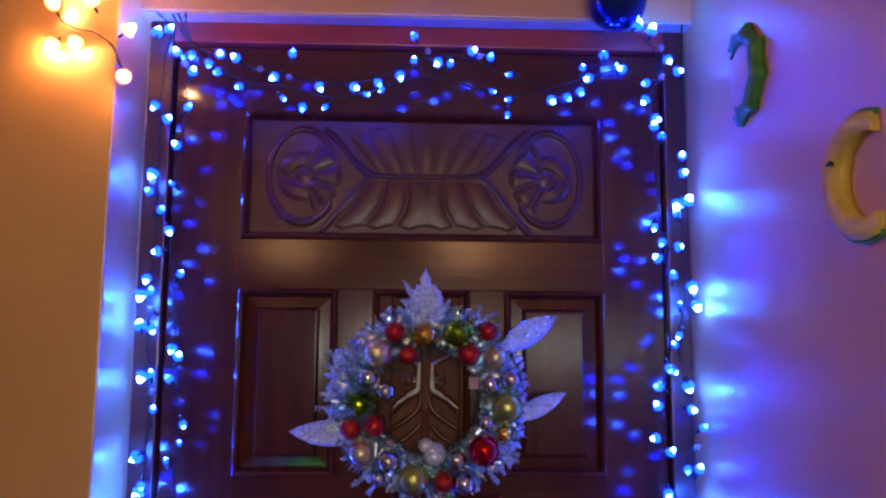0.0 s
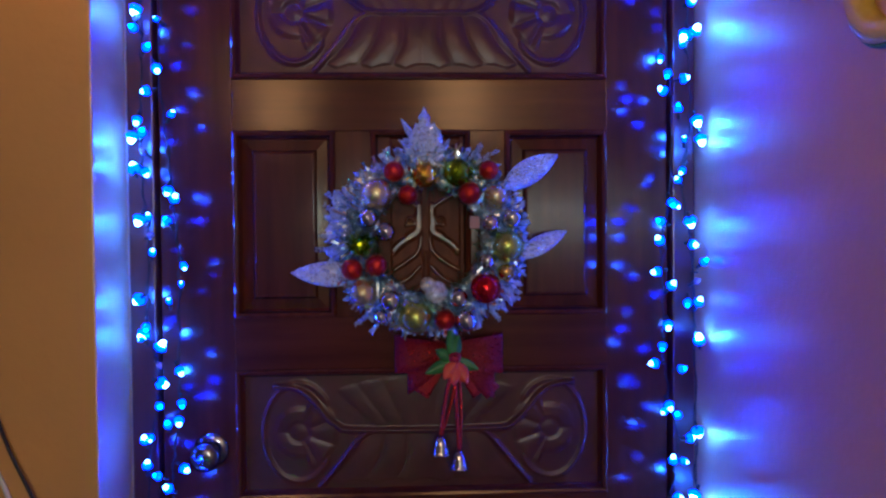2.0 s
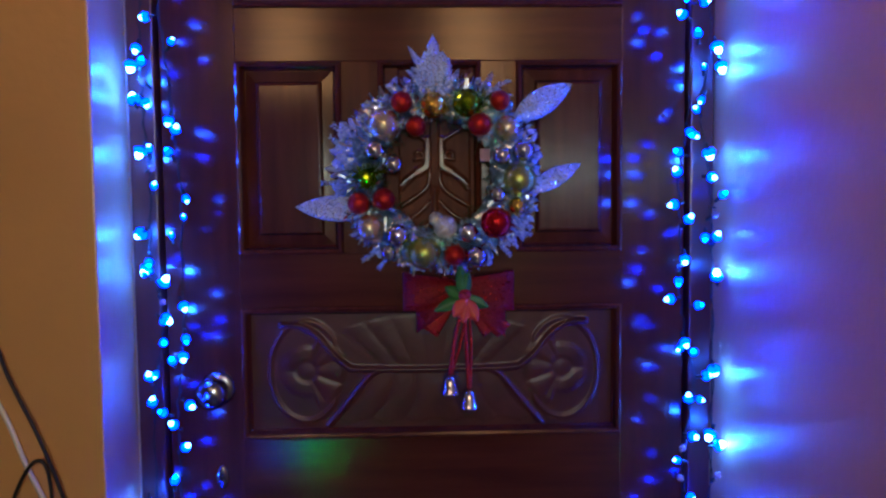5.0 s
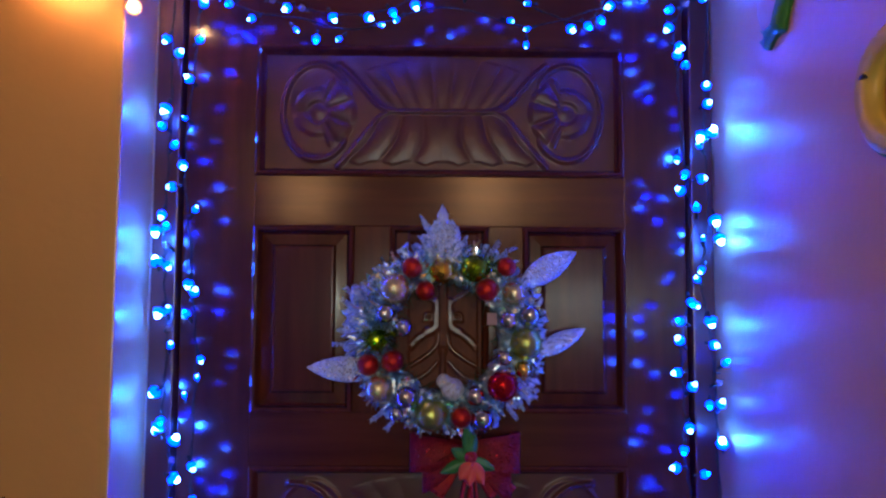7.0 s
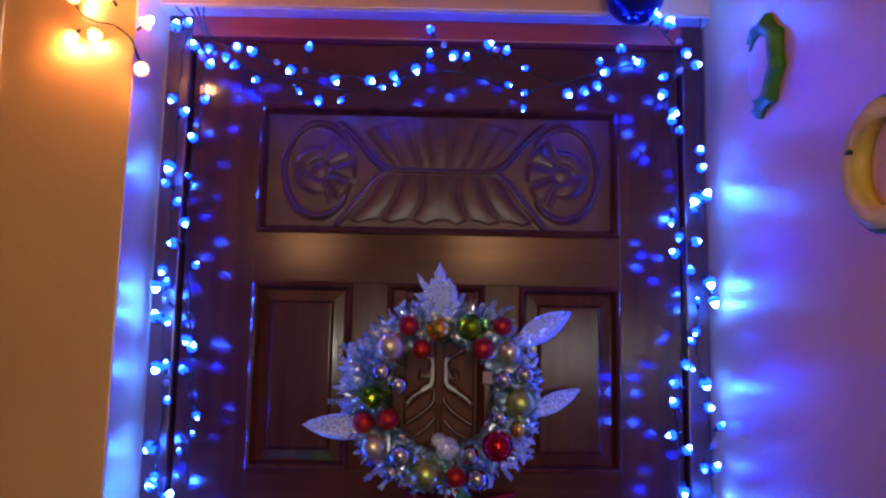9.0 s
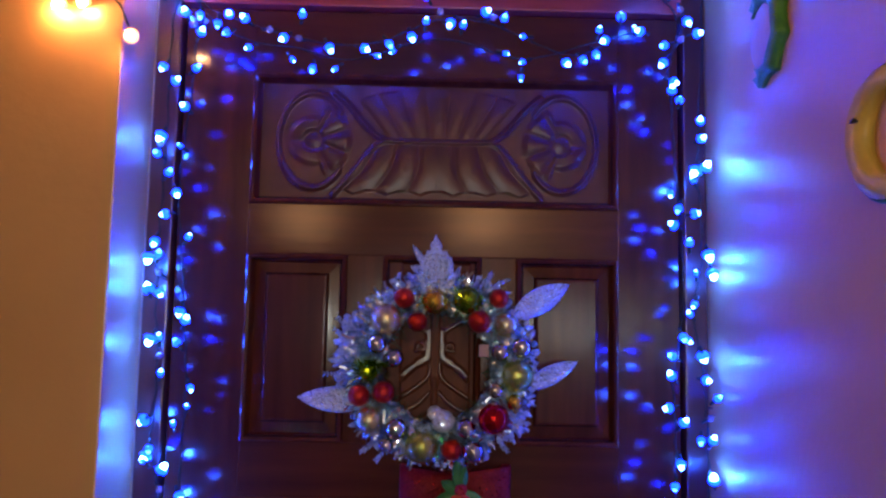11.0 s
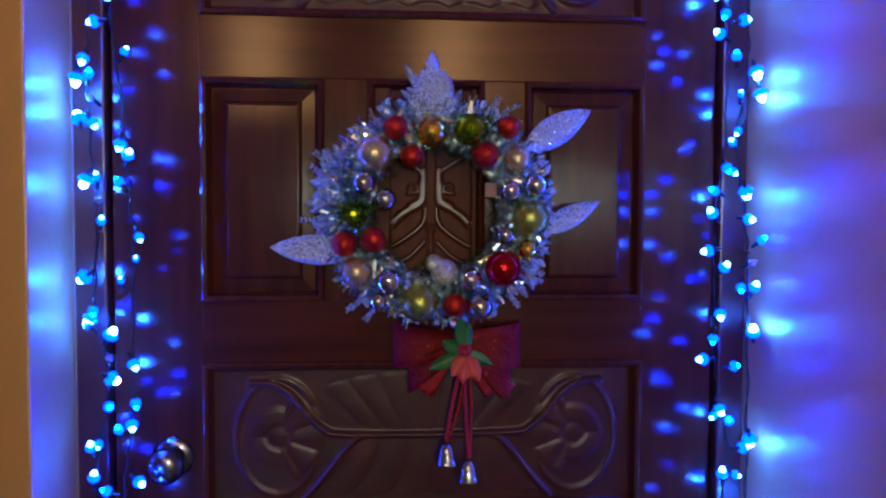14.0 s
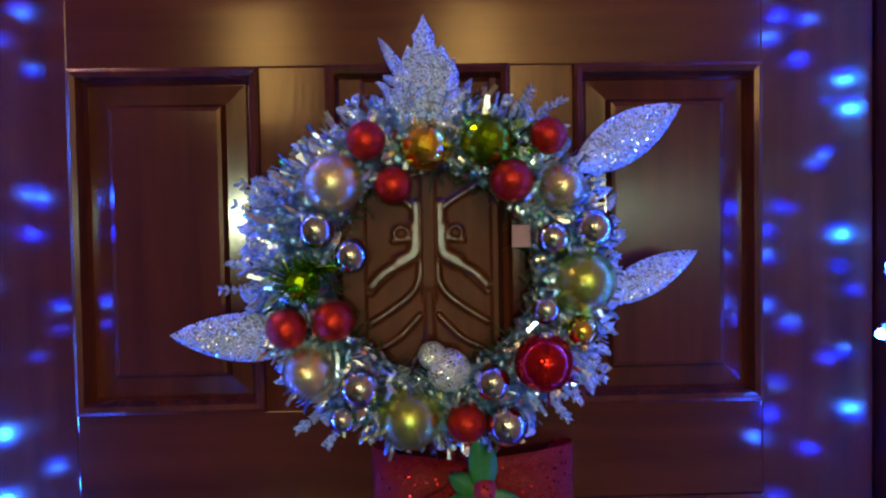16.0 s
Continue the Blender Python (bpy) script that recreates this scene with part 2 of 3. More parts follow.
    for u, v in zip(loops, loops[1:]):
        for k in range(4):
            b.faces.new((u[k], u[(k + 1) % 4], v[(k + 1) % 4], v[k]))
    return b


def leaf_blade(length, width, curl=0.15, thick=0.0012, ribs=0.0, tip=0.9, n=12, jag=0.0):
    """A leaf along +x in the xz plane, its face to -y, with a raised midrib."""
    b = bmesh.new()
    grid = {}
    for i in range(n + 1):
        t = i / n
        w = width * math.sin(math.pi * min(1.0, t ** tip * 0.97 + 0.03)) ** 0.8 * 0.5 * (1 - jag * (i % 2)) + 0.0006
        for j in range(-3, 4):
            s = j / 3
            y = -0.004 * (1 - abs(s)) - curl * length * t * t * 0.5 + ribs * math.sin(t * 40 + abs(s) * 5)
            for side in (0, 1):
                grid[i, j, side] = b.verts.new((length * t, y + side * thick, s * w))
    for i in range(n):
        for j in range(-3, 3):
            for side in (0, 1):
                q = [grid[i, j, side], grid[i + 1, j, side], grid[i + 1, j + 1, side], grid[i, j + 1, side]]
                f = b.faces.new(q if side == 0 else q[::-1])
                f.smooth = True
        for j, o in ((-3, 1), (3, 0)):
            q = [grid[i, j, 0], grid[i, j, 1], grid[i + 1, j, 1], grid[i + 1, j, 0]]
            b.faces.new(q if o else q[::-1])
    b.faces.new([grid[n, j, 0] for j in range(-3, 4)] + [grid[n, j, 1] for j in range(3, -4, -1)])
    b.faces.new([grid[0, j, 0] for j in range(3, -4, -1)] + [grid[0, j, 1] for j in range(-3, 4)])
    return b


# ---- structure ----
X_L, X_R, Y_F, Z_S = -0.56, 0.526, -0.172, 2.133      # reveal, side wall, front wall face, soffit
X_FAR, Y_BACK, Z_C = -2.2, -3.4, 2.72
tagged(part("floor", box(X_FAR - 0.1, X_R + 0.15, Y_BACK - 0.1, 0.25, -0.1, 0.0), FLOOR), "worn brown tiled porch floor", "floor", kind="structure")
tagged(part("wall_side", box(X_R, X_R + 0.15, Y_BACK, 0.25, 0.0, Z_C), WALL), "peach painted plaster wall beside the door, lit blue", "wall", kind="structure")
tagged(part("wall_front", box(X_FAR, X_L, Y_F, 0.25, 0.0, Z_C, 0.004), WALL), "peach orange painted plaster wall beside the door recess", "wall", kind="structure")
tagged(part("wall_lintel", box(X_L, X_R, -0.066, 0.25, Z_S, Z_C, 0.003), WALL), "peach orange plaster lintel over the door recess", "wall", kind="structure")
tagged(part("wall_back", box(X_FAR - 0.1, X_R + 0.15, Y_BACK - 0.15, Y_BACK, 0.0, Z_C), DIM), "unseen brown wall closing the porch, dark to dim reflections", "wall", kind="structure")
tagged(part("wall_far", box(X_FAR - 0.15, X_FAR, Y_BACK, 0.25, 0.0, Z_C), DIM), "unseen brown wall at the porch end, dark to dim reflections", "wall", kind="structure")
tagged(part("ceiling", box(X_FAR - 0.1, X_R + 0.15, Y_BACK - 0.1, 0.25, Z_C, Z_C + 0.1), CEIL), "grey-brown painted porch ceiling", "ceiling", kind="structure")

# white strip round the door frame, inside the recess
trim = tagged(empty("trim"), "white painted strip round the wooden door frame", "trim", kind="structure")
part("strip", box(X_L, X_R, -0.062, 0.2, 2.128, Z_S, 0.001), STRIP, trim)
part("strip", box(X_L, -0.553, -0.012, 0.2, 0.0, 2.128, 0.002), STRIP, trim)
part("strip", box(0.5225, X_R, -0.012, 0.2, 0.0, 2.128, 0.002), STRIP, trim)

# ---- door ----
L_X0, L_X1, L_Z1 = -0.502, 0.476, 2.083
frame_ob = tagged(empty("door_frame"), "red-brown varnished wooden door frame", "door frame", kind="structure")
part("jamb", box(-0.553, L_X0 - 0.003, -0.024, 0.1, 0.0, 2.128, 0.004), FRAME, frame_ob)
part("jamb", box(L_X1 + 0.003, 0.5225, -0.024, 0.1, 0.0, 2.128, 0.004), FRAME, frame_ob)
part("head", box(L_X0 - 0.003, L_X1 + 0.003, -0.024, 0.1, L_Z1 + 0.003, 2.128, 0.004), HEAD_LIT, frame_ob, "wooden head of the frame, red light put into its colour")

P1 = (-0.365, 0.356, 1.694, 1.954)
P3 = (-0.365, -0.170, 1.238, 1.596)
P4 = (-0.101, 0.090, 1.238, 1.597)
P5 = (0.157, 0.356, 1.238, 1.596)
P6 = (-0.365, 0.356, 0.886, 1.138)
door = tagged(empty("door_1"), "dark varnished wooden door with carved panels, closed", "door", kind="structure")
part("backing", box(L_X0, L_X1, 0.016, 0.05, 0.005, L_Z1), WOOD, door)


def member(name, x0, x1, z0, z1, m):
    part(name, box(x0, x1, 0.0, 0.02, z0, z1, 0.0012), m, door)


member("stile", L_X0, P1[0], 0.005, L_Z1, WOOD)
member("stile", P1[1], L_X1, 0.005, L_Z1, WOOD)
member("rail", P1[0], P1[1], P1[3], L_Z1, WOOD_FLAT)
member("rail", P1[0], P1[1], P3[3], P1[2], WOOD_FLAT)
member("rail", P1[0], P1[1], P6[3], P3[2], WOOD_FLAT)
member("rail", P1[0], P1[1], 0.52, P6[2], WOOD_FLAT)
member("rail", P1[0], P1[1], 0.005, 0.14, WOOD_FLAT)
member("mullion", P3[1], P4[0], P3[2], P3[3], WOOD)
member("mullion", P4[1], P5[0], P3[2], P3[3], WOOD)
part("panel", moulding(P1[0], P1[1], 0.14, 0.52, [(0, 0.0), (0.012, 0.012), (0.03, 0.013), (0.06, 0.003), (0.16, 0.003)]), WOOD, door)
EDGE = [(0.0, 0.001), (0.0, -0.004), (0.004, -0.006), (0.009, -0.004), (0.013, 0.008), (0.016, 0.013)]
for p in (P1, P3, P4, P5, P6):
    part("moulding", moulding(*p, EDGE), WOOD, door)


def raised(p):
    b = moulding(*p, [(0.014, 0.013), (0.036, 0.010), (0.040, 0.002), (0.044, 0.001)])
    x0, x1, z0, z1 = p
    b.faces.new([b.verts.new(v) for v in ((x0 + 0.044, 0.001, z0 + 0.044), (x1 - 0.044, 0.001, z0 + 0.044), (x1 - 0.044, 0.001, z1 - 0.044), (x0 + 0.044, 0.001, z1 - 0.044))])
    part("raised_panel", b, WOOD, door)


raised(P3)
raised(P5)


def carving(p, shoulder, shell_high, petal_high, shell_wide):
    """One carved board: a bar with curved shoulders, a shell over it, hanging petals under it, a flower in a scroll at each end."""
    x0, x1, z0, z1 = p[0] + 0.012, p[1] - 0.012, p[2] + 0.012, p[3] - 0.012
    h = p[3] - p[2]
    nx, nz = 260, 92
    X, Z = np.meshgrid(np.linspace(x0, x1, nx), np.linspace(z0, z1, nz))
    x = X - (p[0] + p[1]) / 2 - 0.004
    f = (Z - (p[2] + p[3]) / 2) / h
    side = np.abs(x)

    def line(points, wide, high):
        """A rounded ridge along points of distance from the middle and height share, on both sides."""
        far = np.full(x.shape, 9.0)
        points = [(q.x, q.z) for q in spline([(a, 0, c) for a, c in points], 5)]
        for (a, c), (u, v) in zip(points, points[1:]):
            dx, dz = u - a, (v - c) * h
            t = np.clip(((side - a) * dx + (f - c) * h * dz) / (dx * dx + dz * dz), 0, 1)
            far = np.minimum(far, np.hypot(side - a - t * dx, (f - c) * h - t * dz))
        return high * np.exp(-(far / wide) ** 2)

    relief = np.zeros(x.shape)
    # hanging petals, each with a bent groove
    t = np.clip(-f / 0.41, 0, 1)
    half = 0.112 + (0.198 - 0.112) * t ** 0.85
    u = side / half
    lobe = np.abs(np.sin(math.pi * (3 * u + 0.30 * np.sin(math.pi * t)))) ** 0.38
    inside = (f < -0.01) & (f > -0.41 + 0.035 * np.abs(np.cos(math.pi * 3 * u))) & (u < 1)
    relief = np.where(inside, petal_high * lobe * np.sin(math.pi * (0.15 + 0.75 * t)), relief)
    # the shell
    t = np.clip(f / 0.42, 0, 1)
    u = side / (0.088 + (shell_wide - 0.088) * t)
    lobe = np.abs(np.cos(math.pi * 3.5 * u)) ** 0.6
    inside = (f > 0.01) & (f < 0.42 - 0.10 * u ** 2) & (u < 1)
    relief = np.where(inside, shell_high * lobe * np.sin(math.pi * (0.15 + 0.75 * t)), relief)
    # the flower: a sunk eye, fine rays to the middle, broad petals to the end, and its oval scroll
    fx, fz = side - 0.246, f * h
    r, ang = np.hypot(fx, fz), np.arctan2(fz, -fx)
    rays = np.abs(np.cos(ang * 4.5)) ** 0.5 * np.clip((0.078 - r) / 0.012, 0, 1) * (np.abs(ang) < 1.25)
    broad = np.abs(np.cos(ang * 1.5)) ** 0.6 * np.clip((0.052 - r) / 0.010, 0, 1) * (np.abs(ang) >= 1.25)
    eye = np.clip((r - 0.017) / 0.008, 0, 1)
    relief = np.maximum(relief, petal_high * (rays + broad) * eye)
    relief = np.maximum(relief, 0.6 * petal_high * np.clip(1 - (r / 0.018) ** 2, 0, 1))
    oval = np.hypot(fx / 0.068, fz / 0.096)
    relief = np.maximum(relief, petal_high * np.exp(-((oval - 1) / 0.050) ** 2) * (side > 0.19))
    relief = np.maximum(relief, line(shoulder, 0.0042, 0.0070))
    relief = np.maximum(relief, line([(0.205, -0.42), (0.178, -0.30), (0.142, -0.12), (0.120, -0.03), (0.10, 0.0)], 0.0038, 0.0055))
    relief += 0.00012 * np.sin(X * 170 + 3 * np.sin(Z * 60)) * np.sin(Z * 130 + 2.3 * np.sin(X * 50))
    verts = np.stack([X, 0.0148 - relief, Z], -1).reshape(-1, 3)
    k = (np.arange(nz - 1)[:, None] * nx + np.arange(nx - 1)).ravel()
    me = bpy.data.meshes.new("carved_board")
    me.from_pydata(verts.tolist(), [], np.stack([k, k + 1, k + nx + 1, k + nx], -1).tolist())
    me.polygons.foreach_set("use_smooth", [True] * len(me.polygons))
    me.materials.append(CARVED_SOFT)
    new("carved_board", me).parent = door


carving(P1, [(0.205, 0.37), (0.175, 0.27), (0.145, 0.13), (0.118, 0.035), (0.09, 0.006), (0.0, 0.002)], 0.0030, 0.0055, 0.178)
carving(P6, [(0.290, 0.36), (0.255, 0.35), (0.232, 0.30), (0.212, 0.22), (0.192, 0.12), (0.172, 0.05), (0.145, 0.012), (0.0, 0.002)], 0.0010, 0.0030, 0.20)

def plant_board(p, cx):
    """The middle panel: a flat margin round a sunk field, in it a stem with curled leaves to both sides."""
    nx, nz = 150, 270
    X, Z = np.meshgrid(np.linspace(p[0] + 0.012, p[1] - 0.012, nx), np.linspace(p[2] + 0.012, p[3] - 0.012, nz))
    side = np.abs(X - cx)

    def line(points, wide, high):
        far = np.full(X.shape, 9.0)
        points = [(q.x, q.z) for q in spline([(a, 0, c) for a, c in points], 5)]
        for (a, c), (u, v) in zip(points, points[1:]):
            dx, dz = u - a, v - c
            t = np.clip(((side - a) * dx + (Z - c) * dz) / (dx * dx + dz * dz), 0, 1)
            far = np.minimum(far, np.hypot(side - a - t * dx, Z - c - t * dz))
        return high * np.exp(-(far / (1.3 * wide)) ** 4)

    # leaf bodies swell softly between their veins
    relief = 0.0007 * np.sin((Z + 0.55 * side) * 95) ** 2 * np.clip((0.064 - side) / 0.01, 0, 1)
    stem = 0.0065 * np.clip((0.0095 - side) / 0.003, 0, 1) * np.clip((Z - 1.345) / 0.02, 0, 1)
    curl = 0.005 * np.exp(-((np.hypot(side - 0.029, Z - 1.4215) - 0.0070) / 0.0028) ** 2)
    for high in (stem, curl,
                 line([(0.013, 1.452), (0.0125, 1.412), (0.016, 1.398), (0.034, 1.388), (0.051, 1.377), (0.061, 1.366)], 0.0050, 0.0050),
                 line([(0.014, 1.428), (0.015, 1.402), (0.031, 1.391)], 0.0068, 0.0050),
                 line([(0.009, 1.390), (0.011, 1.370), (0.021, 1.355), (0.044, 1.338), (0.062, 1.327)], 0.0032, 0.0050),
                 line([(0.040, 1.379), (0.053, 1.368), (0.062, 1.358)], 0.0028, 0.0035),
                 line([(0.011, 1.443), (0.024, 1.455), (0.050, 1.470), (0.063, 1.478)], 0.0030, 0.0045),
                 line([(0.013, 1.417), (0.037, 1.414)], 0.0030, 0.0045),
                 line([(0.0, 1.356), (0.001, 1.310), (0.0, 1.285)], 0.0036, 0.0050),
                 line([(0.010, 1.334), (0.034, 1.310), (0.058, 1.298)], 0.0030, 0.0042),
                 line([(0.010, 1.500), (0.030, 1.520), (0.060, 1.528)], 0.0034, 0.0050),
                 line([(0.010, 1.535), (0.028, 1.556), (0.058, 1.565)], 0.0032, 0.0045),
                 line([(0.010, 1.295), (0.030, 1.270), (0.058, 1.262)], 0.0032, 0.0045)):
        relief = np.maximum(relief, high)
    margin = np.clip((side - 0.065) / 0.003, 0, 1)
    relief = relief * (1 - margin) + 0.0055 * margin
    verts = np.stack([X, 0.0142 - relief, Z], -1).reshape(-1, 3)
    k = (np.arange(nz - 1)[:, None] * nx + np.arange(nx - 1)).ravel()
    me = bpy.data.meshes.new("carved_panel")
    me.from_pydata(verts.tolist(), [], np.stack([k, k + 1, k + nx + 1, k + nx], -1).tolist())
    me.polygons.foreach_set("use_smooth", [True] * len(me.polygons))
    me.materials.append(FIELD)
    me.materials.append(CARVED)
    high = relief.ravel()[np.stack([k, k + 1, k + nx + 1, k + nx], -1)].mean(1)
    me.polygons.foreach_set("material_index", np.where((high > 0.0012) & (margin.ravel()[k] < 0.5) & (side.ravel()[k] > 0.0085), 1, 0).astype(np.int32))
    new("carved_panel", me).parent = door


plant_board(P4, 0.003)

# knob and lock on the stile
KNOB_X, KNOB_Z = -0.412, 0.986
knob = tagged(empty("door_knob", (KNOB_X, 0.0, KNOB_Z)), "round polished steel door knob on a plate", "door knob", kind="structure")
part("rosette", lathe([(0.033, 0.0), (0.033, 0.004), (0.028, 0.008), (0.014, 0.009)], 24), STEEL, knob).rotation_euler = (math.pi / 2, 0, 0)
part("neck", lathe([(0.012, 0.008), (0.010, 0.020), (0.013, 0.034)], 16), STEEL, knob).rotation_euler = (math.pi / 2, 0, 0)
part("grip", lathe([(0.012, 0.032), (0.024, 0.037), (0.029, 0.048), (0.027, 0.058), (0.016, 0.065), (0.004, 0.066)], 24), STEEL, knob).rotation_euler = (math.pi / 2, 0, 0)
lock = tagged(empty("door_lock", (KNOB_X + 0.004, 0.0, KNOB_Z - 0.172)), "oval steel keyhole plate under the knob", "lock", kind="structure")
part("plate", ball(0.016, 18, 10, (0, 0, 0), (0.75, 0.35, 1.5)), STEEL, lock)
part("keyhole", lathe([(0.004, 0.004), (0.004, 0.0065), (0.001, 0.007)], 10), DARK, lock).rotation_euler = (math.pi / 2, 0, 0)

# ---- string lights ----
def mesh_of(name, b, m):
    me = bpy.data.meshes.new(name)
    b.to_mesh(me)
    b.free()
    me.materials.append(m)
    return me


def bulb_mesh(m, r):
    """The lit tip of a bulb, out along z."""
    return mesh_of("bulb", lathe([(r * 0.9, 0.004), (r, 0.004 + r * 0.6), (r * 0.92, 0.004 + r * 1.2), (r * 0.6, 0.004 + r * 1.8), (r * 0.12, 0.004 + r * 2.05)], 10), m)


def halo_mesh(m, r):
    """The glowing skirt round the tip, added to imitate its halo of glare."""
    return mesh_of("halo", lathe([(r * 0.5, -0.004), (r * 1.3, -0.002), (r * 1.75, 0.002), (r * 1.6, 0.006), (r * 0.9, 0.0072)], 10), m)


SOCKET_ME = mesh_of("socket", lathe([(0.0028, -0.016), (0.0032, -0.006), (0.0036, -0.002), (0.0022, 0.0)], 8), SOCKET)
BULBS = {k: (bulb_mesh(m, r), halo_mesh(c, r)) for k, m, r, c in (("S", LED_S, 0.0066, BLUE_HALO), ("W", LED_W, 0.0050, BLUE_HALO), ("w", LED_W, 0.0035, BLUE_HALO), ("b", LED_B, 0.0042, BLUE_HALO), ("d", LED_W, 0.0026, BLUE_HALO), ("o", CLEARCAP, 0.0038, CLEARCAP), ("y", LED_WARM, 0.008, AMBER_HALO))}


def add_bulb(thing, at, kind, way):
    tip, halo = BULBS[kind]
    ob = new("bulb", tip)
    ob.parent, ob.location = thing, at
    ob.rotation_mode = "QUATERNION"
    ob.rotation_quaternion = way.normalized().to_track_quat("Z", "Y")
    for name, me in (("halo", halo), ("socket", SOCKET_ME)):
        new(name, me).parent = ob


def string_lights(label, y, spots, kinds, seed, head, tail=(), group="string lights round the door", wire=0.0011, reach=0.012):
    """A twisted pair of wires behind its bulbs: spots are their x and z, kinds a letter each; head and tail carry the wire on."""
    rnd = random.Random(seed)
    thing = tagged(empty("string_lights", head[0]), label, "string lights", group)
    off = Vector(head[0])
    lit = [Vector((x, y + rnd.uniform(-0.008, 0.008), z)) for x, z in spots]
    low = []
    if tail:
        z = lit[-1].z - 0.06
        while z > 0.05:
            low.append(Vector((tail[0] + rnd.uniform(-0.02, 0.02), y, z)))
            z -= rnd.uniform(0.04, 0.11)
    pts = [p + Vector((0, reach, 0)) for p in lit + low]
    for _ in range(3):
        pts = [pts[0]] + [(p + 2 * q + r) / 4 for p, q, r in zip(pts, pts[1:], pts[2:])] + [pts[-1]]
    stems = list(pts)
    pts = [Vector(p) for p in head] + pts
    if tail:
        pts.append(Vector((tail[0], y, 0.012)))
    fine = spline(pts, 6)
    b = bmesh.new()
    tube([p - off for p in fine], wire, 5, b)
    tube([p - off + Vector((0.003 * math.cos(i * 0.9), 0.003 * math.sin(i * 0.9), 0)) for i, p in enumerate(fine)], wire * 0.9, 5, b)
    part("wire", b, WIRE, thing)
    for p, stem, kind in zip(lit + low, stems, kinds + "".join(rnd.choice("bdwob") for _ in low)):
        way = (p - stem).normalized() * Vector((1, 0.2, 1)) + Vector((rnd.uniform(-0.4, 0.4), rnd.uniform(-0.5, 0.4), rnd.uniform(-0.4, 0.4)))
        add_bulb(thing, p - off, kind, way)
    if group == "string lights round the door":
        for p, q in zip(lit, lit[1:]):
            if 0.035 < (q - p).length < 0.2 and rnd.random() < 0.2:
                m = (p + q) / 2 + Vector((rnd.uniform(-0.008, 0.008), reach * 0.6, 0))
                add_bulb(thing, m - off, "o", Vector((rnd.uniform(-1, 1), -0.6, rnd.uniform(-1, 1))))
    return thing


LBL = "string of blue and white bulbs"
BY_REVEAL = [(-0.499, 2.084), (-0.521, 2.078), (-0.515, 1.939), (-0.497, 1.908), (-0.514, 1.809), (-0.515, 1.768), (-0.496, 1.732), (-0.517, 1.61), (-0.524, 1.581), (-0.507, 1.581), (-0.508, 1.517), (-0.522, 1.516), (-0.515, 1.432), (-0.499, 1.43), (-0.494, 1.366), (-0.514, 1.286), (-0.507, 1.236), (-0.511, 1.223), (-0.513, 1.211), (-0.485, 1.193), (-0.485, 1.132), (-0.484, 1.091), (-0.502, 1.033), (-0.512, 1.025), (-0.508, 0.979), (-0.519, 0.802)]
BY_FRAME_A = [(-0.445, 2.03), (-0.472, 2.029), (-0.444, 1.993), (-0.451, 1.926), (-0.463, 1.851), (-0.469, 1.779), (-0.47, 1.694), (-0.486, 1.654), (-0.45, 1.611), (-0.455, 1.482), (-0.447, 1.461), (-0.453, 1.422), (-0.43, 1.347), (-0.433, 1.312), (-0.456, 1.28), (-0.441, 1.161), (-0.435, 1.105), (-0.442, 1.073), (-0.46, 1.061), (-0.438, 0.983), (-0.479, 0.968), (-0.459, 0.948), (-0.447, 0.905)]
BY_FRAME_B = [(0.394, 2.091), (0.426, 2.085), (0.451, 2.029), (0.47, 2.007), (0.413, 1.981), (0.411, 1.951), (0.428, 1.918), (0.423, 1.894), (0.439, 1.878), (0.421, 1.71), (0.436, 1.683), (0.461, 1.671), (0.428, 1.647), (0.456, 1.616), (0.438, 1.453), (0.447, 1.447), (0.422, 1.415), (0.421, 1.38), (0.418, 1.327), (0.441, 1.298), (0.434, 1.233), (0.423, 1.196), (0.412, 1.162), (0.459, 1.148), (0.433, 1.089), (0.43, 1.075), (0.452, 1.066), (0.473, 1.023), (0.46, 0.984), (0.445, 0.98), (0.449, 0.917), (0.428, 0.872), (0.449, 0.805)]
BY_SIDE = [(0.488, 1.85), (0.488, 1.817), (0.48, 1.761), (0.493, 1.759), (0.471, 1.735), (0.498, 1.605), (0.505, 1.571), (0.478, 1.566), (0.475, 1.512), (0.466, 1.491), (0.487, 1.42), (0.491, 1.374), (0.509, 1.34), (0.482, 1.269), (0.5, 1.265), (0.507, 1.193), (0.498, 1.032), (0.499, 0.911), (0.505, 0.89)]
SWAG_A = [(-0.39, 2.026), (-0.36, 2.021), (-0.287, 1.99), (-0.207, 1.976), (-0.142, 1.97), (-0.096, 1.981), (-0.054, 1.999), (-0.025, 2.071), (0.021, 2.024), (0.081, 2.045), (0.118, 2.031), (0.158, 2.002), (0.232, 1.952), (0.263, 1.959), (0.29, 1.974), (0.309, 1.997), (0.336, 2.039), (0.377, 2.017)]
SWAG_B = [(-0.413, 2.016), (-0.394, 1.999), (-0.353, 1.972), (-0.273, 1.948), (-0.258, 2.033), (-0.235, 1.934), (-0.191, 1.934), (-0.117, 1.956), (-0.085, 1.967), (-0.027, 2.023), (0.042, 2.02), (0.12, 1.968), (0.152, 1.926), (0.156, 1.953), (0.297, 2.017), (0.365, 2.023)]
string_lights(LBL + " hanging beside the reveal", -0.080, BY_REVEAL, "WSWWSbbWSbWSSwwSbSwSSbwWWS", 3, [(-0.530, -0.064, 2.128), (-0.51, -0.07, 2.11)], (-0.515,))
